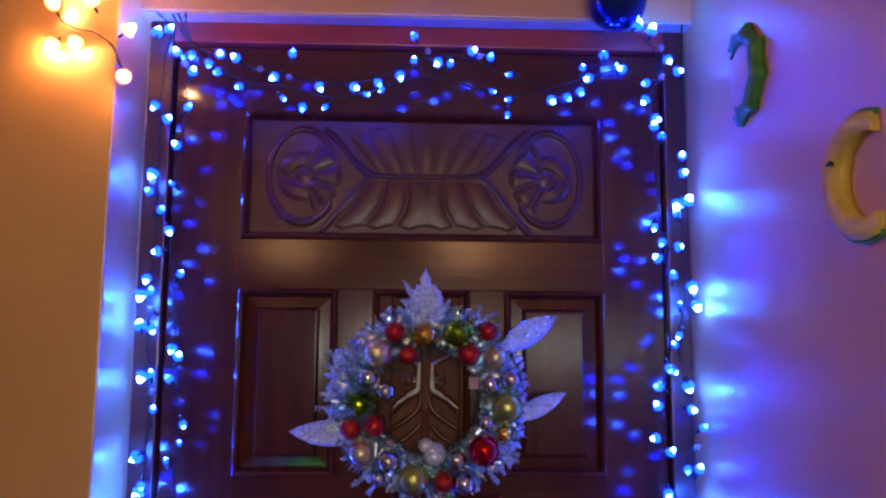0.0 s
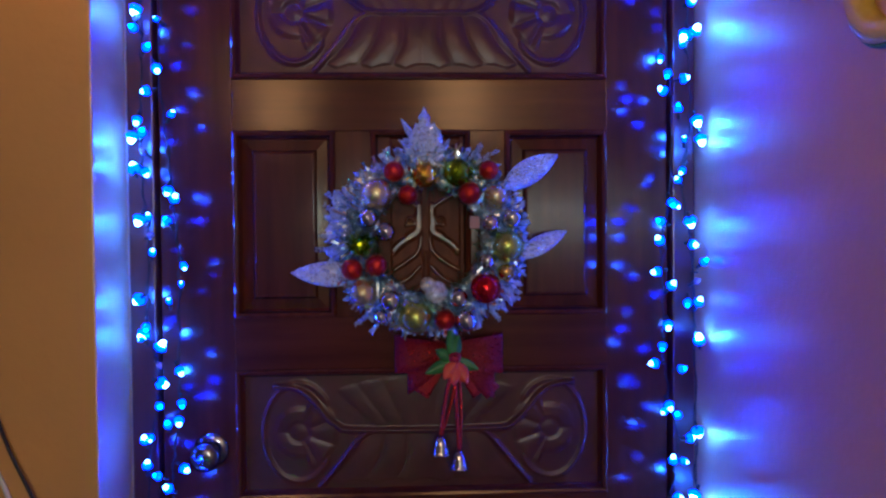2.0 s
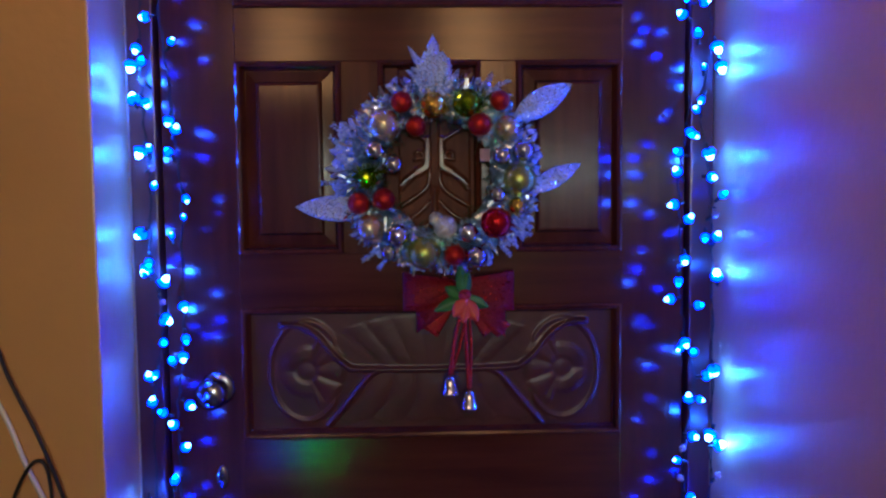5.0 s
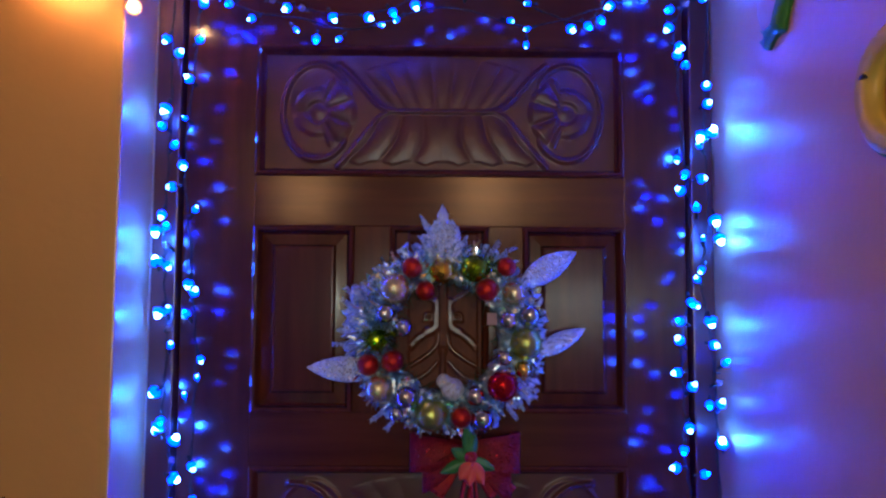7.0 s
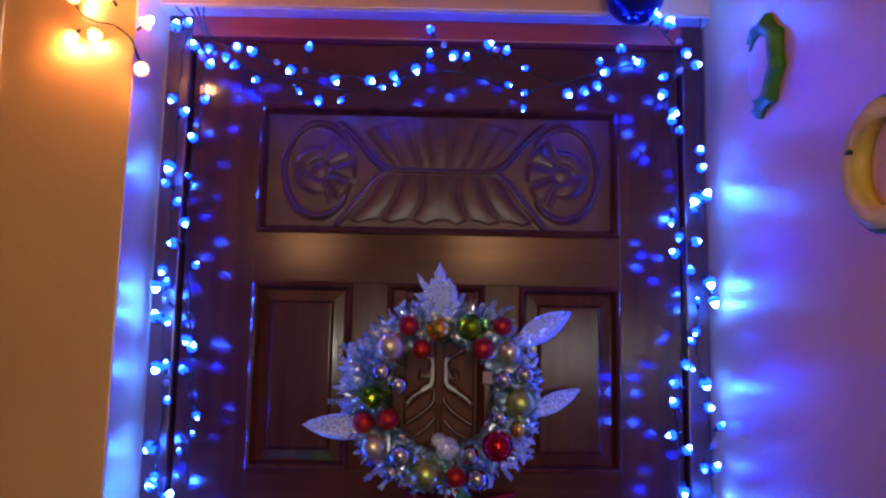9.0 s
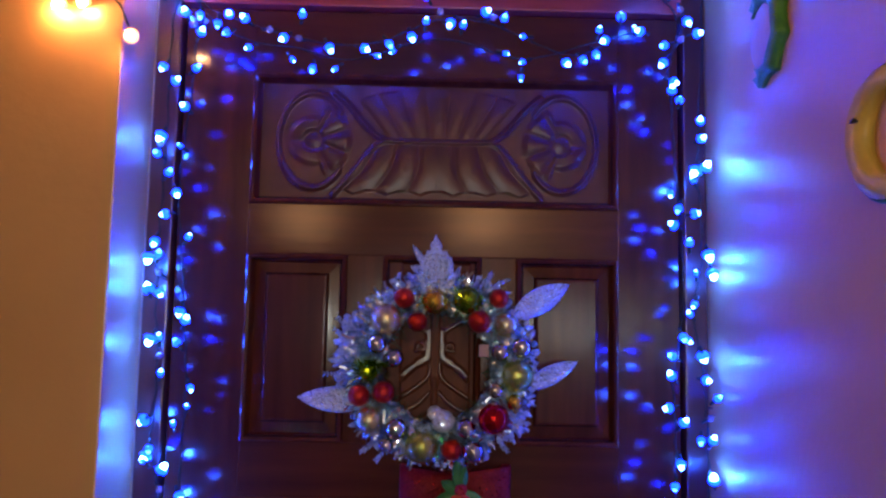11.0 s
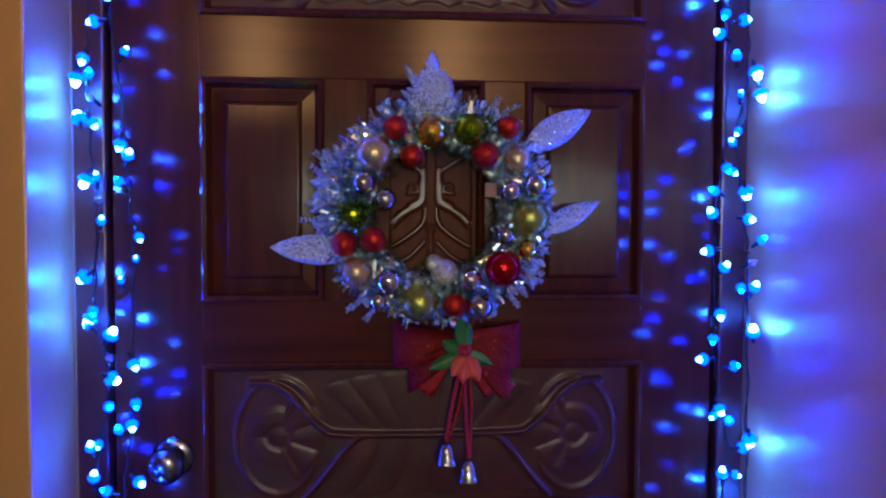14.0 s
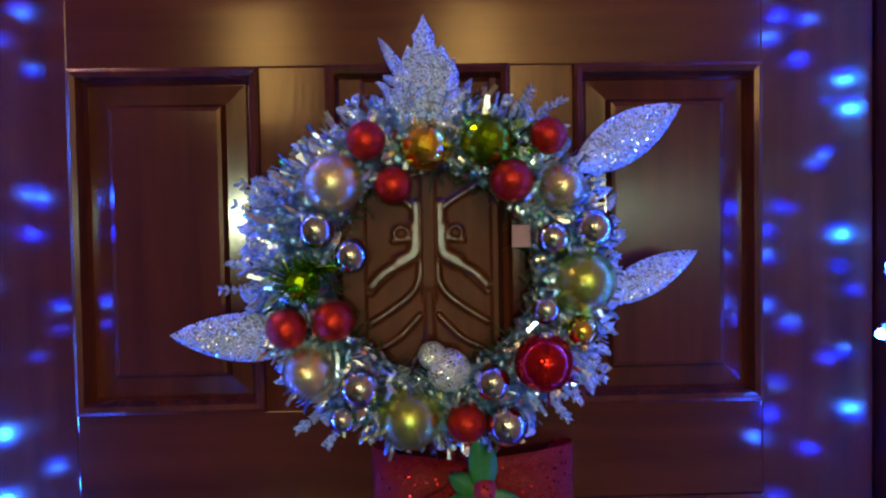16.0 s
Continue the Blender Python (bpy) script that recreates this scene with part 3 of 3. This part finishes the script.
string_lights(LBL + " hanging before the door frame", -0.110, BY_FRAME_A, "bWWbWdWWwWWbwddWbWbWbWW", 5, [(-0.475, -0.064, 2.128), (-0.46, -0.09, 2.08)], (-0.450,))
string_lights(LBL + " hanging before the door frame", -0.130, BY_FRAME_B, "SSWWbWWWbwbWWbbwbWWWWbWbWwbWwWWwW", 8, [(0.36, -0.064, 2.128), (0.38, -0.10, 2.11)], (0.440,))
string_lights(LBL + " hanging beside the side wall", -0.097, BY_SIDE, "WWSSdSSdwwSWbbWSSSS", 12, [(0.505, -0.064, 2.128), (0.498, -0.08, 2.0)], (0.500,))
string_lights(LBL + " in swags over the door", -0.110, SWAG_A, "WWWWWbWbWWbdWbbWWW", 14, [(-0.49, -0.064, 2.128), (-0.45, -0.09, 2.06)])
string_lights(LBL + " looped over the door", -0.106, SWAG_B, "bbwdbbdddwwdddwd", 17, [(-0.5, -0.064, 2.125), (-0.45, -0.09, 2.05)])
WARM_AT = [(-0.671, 2.085), (-0.666, 2.017), (-0.627, 2.021), (-0.601, 2.087), (-0.539, 2.036), (-0.541, 1.957)]
# unseen bulbs past the left edge of view, added to warm the walls
WARM_FILL = [(-0.74, 2.20), (-0.82, 2.26), (-0.90, 2.22), (-0.99, 2.28), (-1.08, 2.23), (-1.17, 2.29), (-1.27, 2.24), (-1.37, 2.30)]
string_lights("string of warm white bulbs looped on the peach wall", -0.187, WARM_AT, "yyyyyy", 21, [(-0.70, -0.176, 2.32), (-0.685, -0.176, 2.16)], (), "warm lights", 0.0013, 0.008)
string_lights("unseen string of warm white bulbs added to light the peach wall", -0.187, WARM_FILL, "yyyyyyyy", 22, [(-0.70, -0.176, 2.32), (-0.71, -0.176, 2.26)], (), "warm lights", 0.0013, 0.008)

# ---- wreath ----
WX, WZ = 0.006, 1.385
wreath = tagged(empty("wreath", (WX, 0.0, WZ)), "glittering silver wreath with red, green and gold baubles on the door", "wreath")
ORG = Vector((WX, 0.0, WZ))


def ring_at(a, r, y):
    return Vector((r * math.cos(a), y, r * math.sin(a)))


R0 = 0.130
rnd = random.Random(4)
b = bmesh.new()
for i in range(1700):
    a = rnd.uniform(0, math.tau)
    base = ring_at(a, R0 + rnd.uniform(-0.025, 0.025), -0.02 + rnd.uniform(-0.015, 0.01))
    d = (ring_at(a, rnd.uniform(-1, 1.2), 0) + Vector((rnd.uniform(-0.8, 0.8), -rnd.uniform(0.1, 0.9), rnd.uniform(-0.8, 0.8)))).normalized()
    n = d.cross(Vector((rnd.uniform(-1, 1), rnd.uniform(-1, 1), rnd.uniform(-1, 1)))).normalized() * 0.0011
    tip = base + d * rnd.uniform(0.02, 0.042)
    b.faces.new([b.verts.new(v) for v in (base - n, base + n, tip + n * 0.4, tip - n * 0.4)])
pine = part("pine_needles", b, PINE, wreath, "dark green artificial pine needles")
pine["kind"] = "stuff"
part("hoop", tube([ring_at(k * math.tau / 40, R0, -0.018) for k in range(41)], 0.012, 8), PINE, wreath)

b = bmesh.new()
for i in range(8000):
    a = rnd.uniform(0, math.tau)
    out = rnd.random()
    base = ring_at(a, R0 + rnd.uniform(-0.03, 0.03), -0.038 + rnd.uniform(-0.025, 0.02))
    d = (ring_at(a, rnd.uniform(-0.5, 1.4), 0) + Vector((rnd.uniform(-0.9, 0.9), -rnd.uniform(0.0, 0.8), rnd.uniform(-0.9, 0.9)))).normalized()
    n = d.cross(Vector((rnd.uniform(-1, 1), rnd.uniform(-1, 1), rnd.uniform(-1, 1)))).normalized() * rnd.uniform(0.0008, 0.0024)
    l = rnd.uniform(0.012, 0.036)
    mid = base + d * l * 0.5 + n.cross(d) * rnd.uniform(-2, 2)
    tip = base + d * l
    if math.hypot(tip.x, tip.z) < 0.094:
        continue
    v = [b.verts.new(q) for q in (base - n, base + n, mid + n, mid - n, tip + n, tip - n)]
    b.faces.new((v[0], v[1], v[2], v[3]))
    b.faces.new((v[3], v[2], v[4], v[5]))
tin = part("tinsel", b, TINSEL, wreath, "shiny silver tinsel strips")
tin["kind"] = "stuff"

# glittering sprays with small leaflets, thickest at the upper left and right
b = bmesh.new()
for i in range(700):
    a = rnd.choice([rnd.gauss(math.pi * 0.93, 0.28), rnd.gauss(math.pi * 0.95, 0.25), rnd.gauss(math.pi * 0.5, 0.25), rnd.gauss(0.45, 0.3), rnd.gauss(-0.75, 0.3), rnd.uniform(0, math.tau)])
    p = ring_at(a, R0 + rnd.uniform(-0.02, 0.055), -0.035 + rnd.uniform(-0.02, 0.015))
    m = Matrix.Translation(p) @ Euler((rnd.uniform(-0.7, 0.7), -(a + rnd.uniform(-1.0, 1.0)), rnd.uniform(-0.6, 0.6))).to_matrix().to_4x4()
    join(b, leaf_blade(rnd.uniform(0.009, 0.021), rnd.uniform(0.006, 0.013), 0.3, n=3), m)
spray = part("glitter_spray", b, SNOW, wreath, "white glittering leaflets")
spray["kind"] = "stuff"


# broad foil strips that hang from the lower edge and stand out at the shoulders
b = bmesh.new()
for i in range(70):
    a = rnd.choice([rnd.gauss(-1.7, 0.3), rnd.gauss(-0.7, 0.25), rnd.gauss(2.45, 0.2), rnd.gauss(1.15, 0.2)])
    base = ring_at(a, R0 + rnd.uniform(0.0, 0.03), -0.045 + rnd.uniform(-0.015, 0.01))
    d = (ring_at(a + rnd.uniform(-0.5, 0.5), 1, 0) + Vector((0, -rnd.uniform(0.0, 0.5), 0))).normalized()
    n = d.cross(Vector((rnd.uniform(-0.4, 0.4), 1, rnd.uniform(-0.4, 0.4)))).normalized() * rnd.uniform(0.0018, 0.0036)
    tip = base + d * rnd.uniform(0.018, 0.038)
    v = [b.verts.new(q) for q in (base - n, base + n, tip + n, tip - n)]
    b.faces.new(v)
strips = part("foil_fringe", b, FOIL, wreath, "broad silver foil strips")
strips["kind"] = "stuff"


def bauble(x, y, z, r, m, name, label, cap=None):
    o = part(name, ball(r), m, wreath, label)
    o.location = Vector((x, y, z)) - ORG
    c = part("cap", lathe([(r * 0.22, r * 0.95), (r * 0.24, r * 1.10), (r * 0.18, r * 1.16), (r * 0.06, r * 1.17)], 12), SILVER, o)
    c.rotation_euler = cap or (rnd.uniform(-1.5, -0.7), rnd.uniform(-1.0, 1.0), 0)
    return o


RED_LABEL, SIL_LABEL = "red glittered bauble", "mirror silver bauble"
for x, z, r in ((-0.056, 1.512, 0.019), (-0.031, 1.469, 0.018), (0.083, 1.472, 0.021), (0.119, 1.514, 0.018), (-0.135, 1.333, 0.020), (-0.090, 1.340, 0.020), (0.036, 1.238, 0.019)):
    bauble(x, -0.07, z, r, RED, "bauble", RED_LABEL)
bauble(0.111, -0.075, 1.296, 0.029, REDGLOSS, "bauble", "large shiny red glass bauble", (0.35, 0.0, 0))
for x, z, r in ((-0.089, 1.473, 0.030), (0.133, 1.466, 0.023), (-0.116, 1.289, 0.026)):
    bauble(x, -0.062, z, r, PEARL, "bauble", "frosted pale gold bauble with glitter")
for x, z, r in ((0.155, 1.373, 0.031), (-0.019, 1.242, 0.031)):
    bauble(x, -0.06, z, r, GREENF, "bauble", "frosted pale green bauble with glitter")
for x, z, r in ((-0.105, 1.427, 0.016), (-0.072, 1.402, 0.015), (0.122, 1.416, 0.015), (0.161, 1.425, 0.017), (-0.066, 1.275, 0.018), (-0.083, 1.245, 0.012), (0.061, 1.278, 0.016), (0.075, 1.236, 0.018), (0.114, 1.347, 0.013)):
    bauble(x, -0.072, z, r * 1.14, SILVER, "bauble", SIL_LABEL)
bauble(0.150, -0.066, 1.325, 0.016, GOLD, "bauble", "mirror gold bauble")


def faceted(x, z, r, m, label, seg=12, rows=8):
    o = part("bauble", ball(r, seg, rows), m, wreath, label)
    for f in o.data.polygons:
        f.use_smooth = False
    o.location = Vector((x, -0.065, z)) - ORG
    o.rotation_euler = (0.5, 0.2, 0.3)
    return o


faceted(0.000, 1.507, 0.024, GOLDF, "gold faceted mirror ball", 22, 14)
faceted(0.060, 1.511, 0.026, GREENM, "green faceted foil bauble", 20, 13)
faceted(-0.122, 1.377, 0.017, GREENM, "green foil bauble with a starburst", 12, 8)


def burst(x, z, n, l, m, label, seed, y=-0.068):
    r2 = random.Random(seed)
    b = bmesh.new()
    for i in range(n):
        d = Vector((r2.gauss(0, 1), -abs(r2.gauss(0.2, 0.7)), r2.gauss(0, 1))).normalized()
        s = d.cross(Vector((r2.uniform(-1, 1), r2.uniform(-1, 1), r2.uniform(-1, 1)))).normalized() * 0.0013
        tip = d * l * r2.uniform(0.7, 1.1)
        b.faces.new([b.verts.new(v) for v in (-s, s, tip + s * 0.5, tip - s * 0.5)])
    o = part("foil_burst", b, m, wreath, label)
    o.location = Vector((x, y, z)) - ORG


burst(-0.125, 1.377, 110, 0.030, GREENM, "green foil starburst", 1)
burst(-0.108, 1.390, 60, 0.026, GREENM, "green foil starburst", 2)
burst(0.085, 1.512, 70, 0.028, GREENM, "green foil starburst", 3, -0.06)
pom = part("pompom", ball(0.021, 20, 14), POM, wreath, "white glittered pompom")
pom.location = Vector((0.020, -0.064, 1.289)) - ORG
pom2 = part("pompom", ball(0.014, 14, 10), POM, wreath, "white glittered pompom")
pom2.location = Vector((0.004, -0.060, 1.303)) - ORG
tag = part("paper_tag", box(-0.009, 0.009, -0.001, 0.0, -0.011, 0.011, 0.0004), mat("pink_paper", (0.5, 0.32, 0.42), 0.6), wreath, "small pale pink tag")
tag.location = Vector((0.093, -0.058, 1.418)) - ORG


def blade(x, y, z, ang, length, width, m, label, tiltx=0.0, curl=0.1, ribs=0.0004, jag=0.0):
    o = part("leaf", leaf_blade(length, width, curl, ribs=ribs, jag=jag), m, wreath, label)
    o.location = Vector((x, y, z)) - ORG
    o.rotation_euler = (tiltx, -ang, 0)
    return o


LF = "white glittered leaf"
blade(-0.118, -0.058, 1.322, math.pi - 0.04, 0.130, 0.046, SNOW, LF, 0.15, 0.05)
blade(0.148, -0.058, 1.483, math.radians(31), 0.118, 0.048, SNOW, LF, 0.2, 0.05)
blade(0.172, -0.055, 1.352, math.radians(27), 0.106, 0.034, SNOW, LF, -0.2, 0.08)
for a, l, w in ((92, 0.112, 0.040), (70, 0.075, 0.036), (118, 0.070, 0.030), (48, 0.055, 0.028), (138, 0.055, 0.026), (80, 0.085, 0.045), (103, 0.085, 0.042)):
    blade(0.004, -0.060, 1.520, math.radians(a), l, w, SNOW, LF, random.uniform(-0.3, 0.3), 0.02, jag=0.32)
blade(-0.010, -0.05, 1.560, math.radians(122), 0.062, 0.012, SNOW, LF)


def twig(x, z, ang, length, seed):
    """A thin frosted twig with pairs of tiny leaflets."""
    r2 = random.Random(seed)
    b = bmesh.new()
    pts = [(length * t, -0.006 * math.sin(t * 3), r2.uniform(-0.003, 0.003) * t) for t in (0, 0.33, 0.66, 1.0)]
    tube(spline(pts, 4), 0.0008, 5, b)
    for k in range(7):
        t = 0.2 + 0.8 * k / 6
        for s in (-1, 1):
            m = Matrix.Translation((length * t, -0.004, 0)) @ Euler((r2.uniform(-0.5, 0.5), -s * r2.uniform(0.5, 1.2), r2.uniform(-0.4, 0.4))).to_matrix().to_4x4()
            join(b, leaf_blade(r2.uniform(0.004, 0.0075), 0.0022, 0.2, 0.0005, n=3), m)
    o = part("frosted_twig", b, SNOW, wreath)
    o["kind"] = "stuff"
    o.location, o.rotation_euler = Vector((x, -0.048, z)) - ORG, (r2.uniform(-0.3, 0.3), -math.radians(ang), r2.uniform(-0.2, 0.2))


for k, (x, z, a, l) in enumerate(((-0.145, 1.42, 142, 0.05), (-0.15, 1.375, 185, 0.05), (-0.14, 1.45, 150, 0.045), (0.15, 1.30, -30, 0.03), (0.12, 1.26, -55, 0.03), (0.145, 1.28, -10, 0.03), (-0.10, 1.25, 215, 0.035), (-0.085, 1.235, 235, 0.026), (0.08, 1.53, 50, 0.04), (0.10, 1.53, 30, 0.04))):
    twig(x, z, a, l, k)


# ---- bow with bells under the wreath ----
BX, BZ = 0.045, 1.165
bow = tagged(empty("bow", (BX, 0, BZ)), "red ribbon bow with green leaves and two silver bells", "bow")


def loop(s, tilt, length, wide, fall):
    """A ribbon loop out to one side, with its cloth as a band of real thickness."""
    b = bmesh.new()
    rows = []
    n = 18
    for i in range(n + 1):
        t = i / n
        a = math.tau * t
        u = length * 0.5 * (1 - math.cos(a))
        y = -0.016 - 0.018 * math.sin(a)
        w = wide * (0.35 + 0.65 * math.sin(math.pi * min(t, 1 - t) * 2 * 0.5) ** 0.7)
        row = []
        for j in range(5):
            v = (j / 4 - 0.5) * w
            ripple = 0.004 * math.sin(j * 2.1 + t * 9)
            row.append(b.verts.new((s * (u * math.cos(tilt)), y + ripple, u * math.sin(tilt) + v - fall * u)))
        rows.append(row)
    for p, q in zip(rows, rows[1:]):
        for j in range(4):
            f = b.faces.new((p[j], p[j + 1], q[j + 1], q[j]))
            f.smooth = True
    bmesh.ops.solidify(b, geom=b.faces[:], thickness=0.0008)
    return part("ribbon_loop", b, VELVET, bow)


loop(-1, 0.12, 0.105, 0.072, 0.1)
loop(1, 0.12, 0.105, 0.075, 0.1)
loop(-1, -0.35, 0.085, 0.05, 0.25)
loop(1, -0.40, 0.095, 0.05, 0.25)
for s, dx in ((-1, -0.055), (1, 0.06), (1, 0.085)):
    b = bmesh.new()
    tube(spline([(0, -0.02, 0), (dx * 0.5, -0.024, -0.035), (dx, -0.018, -0.075)], 6), 0.016, 8, b, 0.12, lambda t: 0.5 + 0.6 * t)
    part("ribbon_tail", b, VELVET, bow)
for k, (ang, l) in enumerate(((-62, 0.045), (-98, 0.042), (-128, 0.038))):
    o = part("petal", leaf_blade(l, 0.026, 0.2), PETAL, bow, "orange-red cloth petal")
    o.location, o.rotation_euler = (0.012, -0.042 - 0.002 * k, -0.012), (0, -math.radians(ang), 0)
for ang, l in ((205, 0.06), (-20, 0.05), (95, 0.065), (80, 0.05), (150, 0.04)):
    o = part("holly_leaf", leaf_blade(l, 0.022, 0.15), HOLLY, bow, "green cloth leaf")
    o.location, o.rotation_euler = (0.008, -0.036, -0.008), (0.2, -math.radians(ang), 0)
part("knot", ball(0.013, 14, 10, (0.010, -0.034, -0.004)), VELVET, bow)
for x, z, px in ((0.027, 0.983, 0.036), (0.062, 0.955, 0.055)):
    b = bmesh.new()
    tube(spline([(0.008, -0.034, -0.02), (px - BX + 0.002, -0.034, -0.08), (x - BX, -0.032, z - BZ + 0.03)], 8), 0.0035, 7, b)
    tube(spline([(0.016, -0.032, -0.02), (px - BX + 0.012, -0.032, -0.09), (x - BX + 0.003, -0.030, z - BZ + 0.03)], 8), 0.0025, 7, b)
    part("cord", b, VELVET, bow, "dark red hanging cord")
    bell = part("bell", lathe([(0.003, 0.022), (0.008, 0.021), (0.0125, 0.012), (0.0145, 0.0), (0.0175, -0.010), (0.0185, -0.013), (0.016, -0.013), (0.010, 0.0)], 20), SILVER, bow, "small silver bell")
    bell.location = (x - BX, -0.032, z - BZ + 0.006)
    part("clapper", ball(0.005, 10, 8, (0, 0, -0.013)), SILVER, bell)

# ---- blue globe hung on the lintel ----
globe = tagged(empty("blue_globe", (0.360, -0.128, 2.143)), "blue shiny glass globe hanging on the lintel", "ornament")
part("glass", ball(0.056, 32, 20), BLUEGLASS, globe)
part("cap", lathe([(0.014, 0.048), (0.015, 0.058), (0.006, 0.062)], 14), BRASS, globe)
part("cord", tube([(0, 0, 0.06), (0, 0.02, 0.12), (0, 0.046, 0.18)], 0.0012, 6), WIRE, globe)
part("nail", tube([(0, 0.03, 0.182), (0, 0.066, 0.182)], 0.003, 8), BRASS, globe)

# ---- ornaments on the side wall ----
def crescent(r_out, r_in, shift, thick, a0, a1, n=28, spikes=0.0):
    """A crescent in the yz plane, its back at x 0 and its face to -x."""
    b = bmesh.new()
    rows = []
    for i in range(n + 1):
        t = i / n
        a = math.radians(a0 + (a1 - a0) * t)
        ro = r_out * (1 + spikes * max(0.0, 1 - abs(i % 8 - 4) / 2.5))
        o = Vector((ro * math.cos(a), ro * math.sin(a)))
        q = Vector((shift + r_in * math.cos(a), r_in * math.sin(a)))
        m = (o + q) / 2
        w = min(1.0, 6 * min(t, 1 - t) + 0.1)
        rows.append([b.verts.new(v) for v in ((0, o.x, o.y), (-thick * 0.5, o.x, o.y), (-thick * w, m.x, m.y), (-thick * 0.5, q.x, q.y), (0, q.x, q.y))])
    for p, q in zip(rows, rows[1:]):
        for k in range(4):
            f = b.faces.new((p[k], p[k + 1], q[k + 1], q[k]))
            f.smooth = True
        b.faces.new((p[4], p[0], q[0], q[4]))
    b.faces.new(rows[0][::-1])
    b.faces.new(rows[-1])
    bmesh.ops.recalc_face_normals(b, faces=b.faces[:])
    return b


sun = tagged(empty("wall_ornament", (X_R, -0.308, 1.938)), "green spiked crescent wall ornament with a cream centre", "ornament", "wall ornaments")
part("rim", crescent(0.074, 0.052, 0.006, 0.022, 52, 300, 48, 0.15), BELLGREEN, sun)
part("centre", lathe([(0.056, 0.0), (0.056, 0.005), (0.042, 0.011), (0.012, 0.013)], 24), CREAM, sun, "cream painted disc").rotation_euler = (0, -math.pi / 2, 0)
moon = tagged(empty("wall_ornament", (X_R, -0.643, 1.695)), "yellow crescent moon wall ornament with green tips", "ornament", "wall ornaments")
part("moon_body", crescent(0.078, 0.052, -0.014, 0.026, -112, 112, 34), YELLOW, moon)
part("edge", crescent(0.083, 0.076, -0.002, 0.012, -115, 115, 34), BELLGREEN, moon, "green painted edge")
part("mark", lathe([(0.007, 0.0), (0.006, 0.004), (0.002, 0.006)], 3), DARK, moon, "small dark painted mark").location = (-0.022, 0.042, 0.022)

# ---- cables on the front wall ----
for label, pts in (("thin black cable looping down the peach wall", [(-0.73, -0.18, 1.12), (-0.705, -0.185, 1.05), (-0.657, -0.19, 0.947), (-0.621, -0.185, 0.831), (-0.60, -0.18, 0.70), (-0.62, -0.18, 0.40)]),
                   ("thin black cable arched against the peach wall", [(-0.74, -0.18, 0.72), (-0.713, -0.185, 0.834), (-0.673, -0.192, 0.909), (-0.648, -0.19, 0.90), (-0.645, -0.185, 0.80), (-0.66, -0.18, 0.60)])):
    tagged(part("cable", tube(spline(pts, 8), 0.0032, 7), CABLE), label, "cable", "wall cables")

# ---- warm lit windows on the wall behind ----
for x0 in (-0.95, 0.15):
    w = tagged(empty("window", (x0, Y_BACK, 1.98)), "high frosted window glowing warm from indoors", "window", "lit windows", "structure")
    part("pane", box(0.0, 0.30, 0.004, 0.010, 0.0, 0.60), PANE, w)
    part("window_frame", moulding(-0.05, 0.35, -0.05, 0.65, [(0, 0.0), (0.0, 0.03), (0.05, 0.03), (0.05, 0.008)]), WHITE, w)

lamp = tagged(empty("wall_lamp", (LAMP_AT[0], Y_BACK, LAMP_AT[2])), "cool white wall lamp with a brass plate and bulb holder", "lamp")
part("plate", box(-0.05, 0.05, 0.0, 0.012, -0.07, 0.07, 0.004), BRASS, lamp)
part("arm", tube([(0, 0.01, -0.05), (0, 0.06, -0.10), (0, 0.18, -0.11)], 0.006, 8), BRASS, lamp)
part("holder", lathe([(0.012, -0.12), (0.02, -0.115), (0.02, -0.085)], 14), BRASS, lamp).location = (0, 0.18, 0)

# made-up lanterns behind the camera, standing in for coloured reflections in the door
def lantern(x, y, m, label, bulb_label):
    thing = tagged(empty("reflection_light", (x, y, 0.0)), label, "lantern", "lanterns on the floor")
    part("base", lathe([(0.05, 0.0), (0.05, 0.012), (0.03, 0.016)], 16), CABLE, thing)
    part("bulb", ball(0.018, 16, 10, (0, 0, 0.036)), m, thing, bulb_label)
    part("roof", lathe([(0.052, 0.092), (0.03, 0.105), (0.005, 0.125)], 16), CABLE, thing)
    for k in range(4):
        part("post", tube([(0.042 * math.cos(k * math.pi / 2), 0.042 * math.sin(k * math.pi / 2), z) for z in (0.012, 0.092)], 0.002, 6), CABLE, thing)


lantern(-0.57, -2.6, LED_G, "unseen made-up lantern whose green bulb mirrors in the door", "glowing green bulb")
lantern(-0.76, -2.6, LED_D, "unseen made-up lantern whose blue bulb mirrors in the door", "glowing blue bulb")

nail = tagged(empty("nail", (X_R, -0.031, 1.317)), "small dark nail in the peach wall", "nail")
part("shank", tube([(0.01, 0, 0), (-0.012, 0, 0.002)], 0.0014, 6), CABLE, nail)
part("nail_head", tube([(-0.012, 0, 0.002), (-0.0135, 0, 0.002)], 0.003, 8), CABLE, nail)
tagged(part("cable", tube(spline([(-0.802, -0.175, 2.30), (-0.800, -0.176, 2.0), (-0.801, -0.176, 1.7), (-0.798, -0.175, 1.3)], 6), 0.0022, 6), WHITE), "thin white cable running down the peach wall", "cable", "wall cables")
tagged(part("cable", tube(spline([(-0.735, -0.176, 1.02), (-0.712, -0.178, 0.972), (-0.688, -0.180, 0.908), (-0.662, -0.180, 0.850), (-0.634, -0.178, 0.795), (-0.60, -0.178, 0.70)], 6), 0.0045, 7), WHITE), "pale flat cable running down the peach wall", "cable", "wall cables")
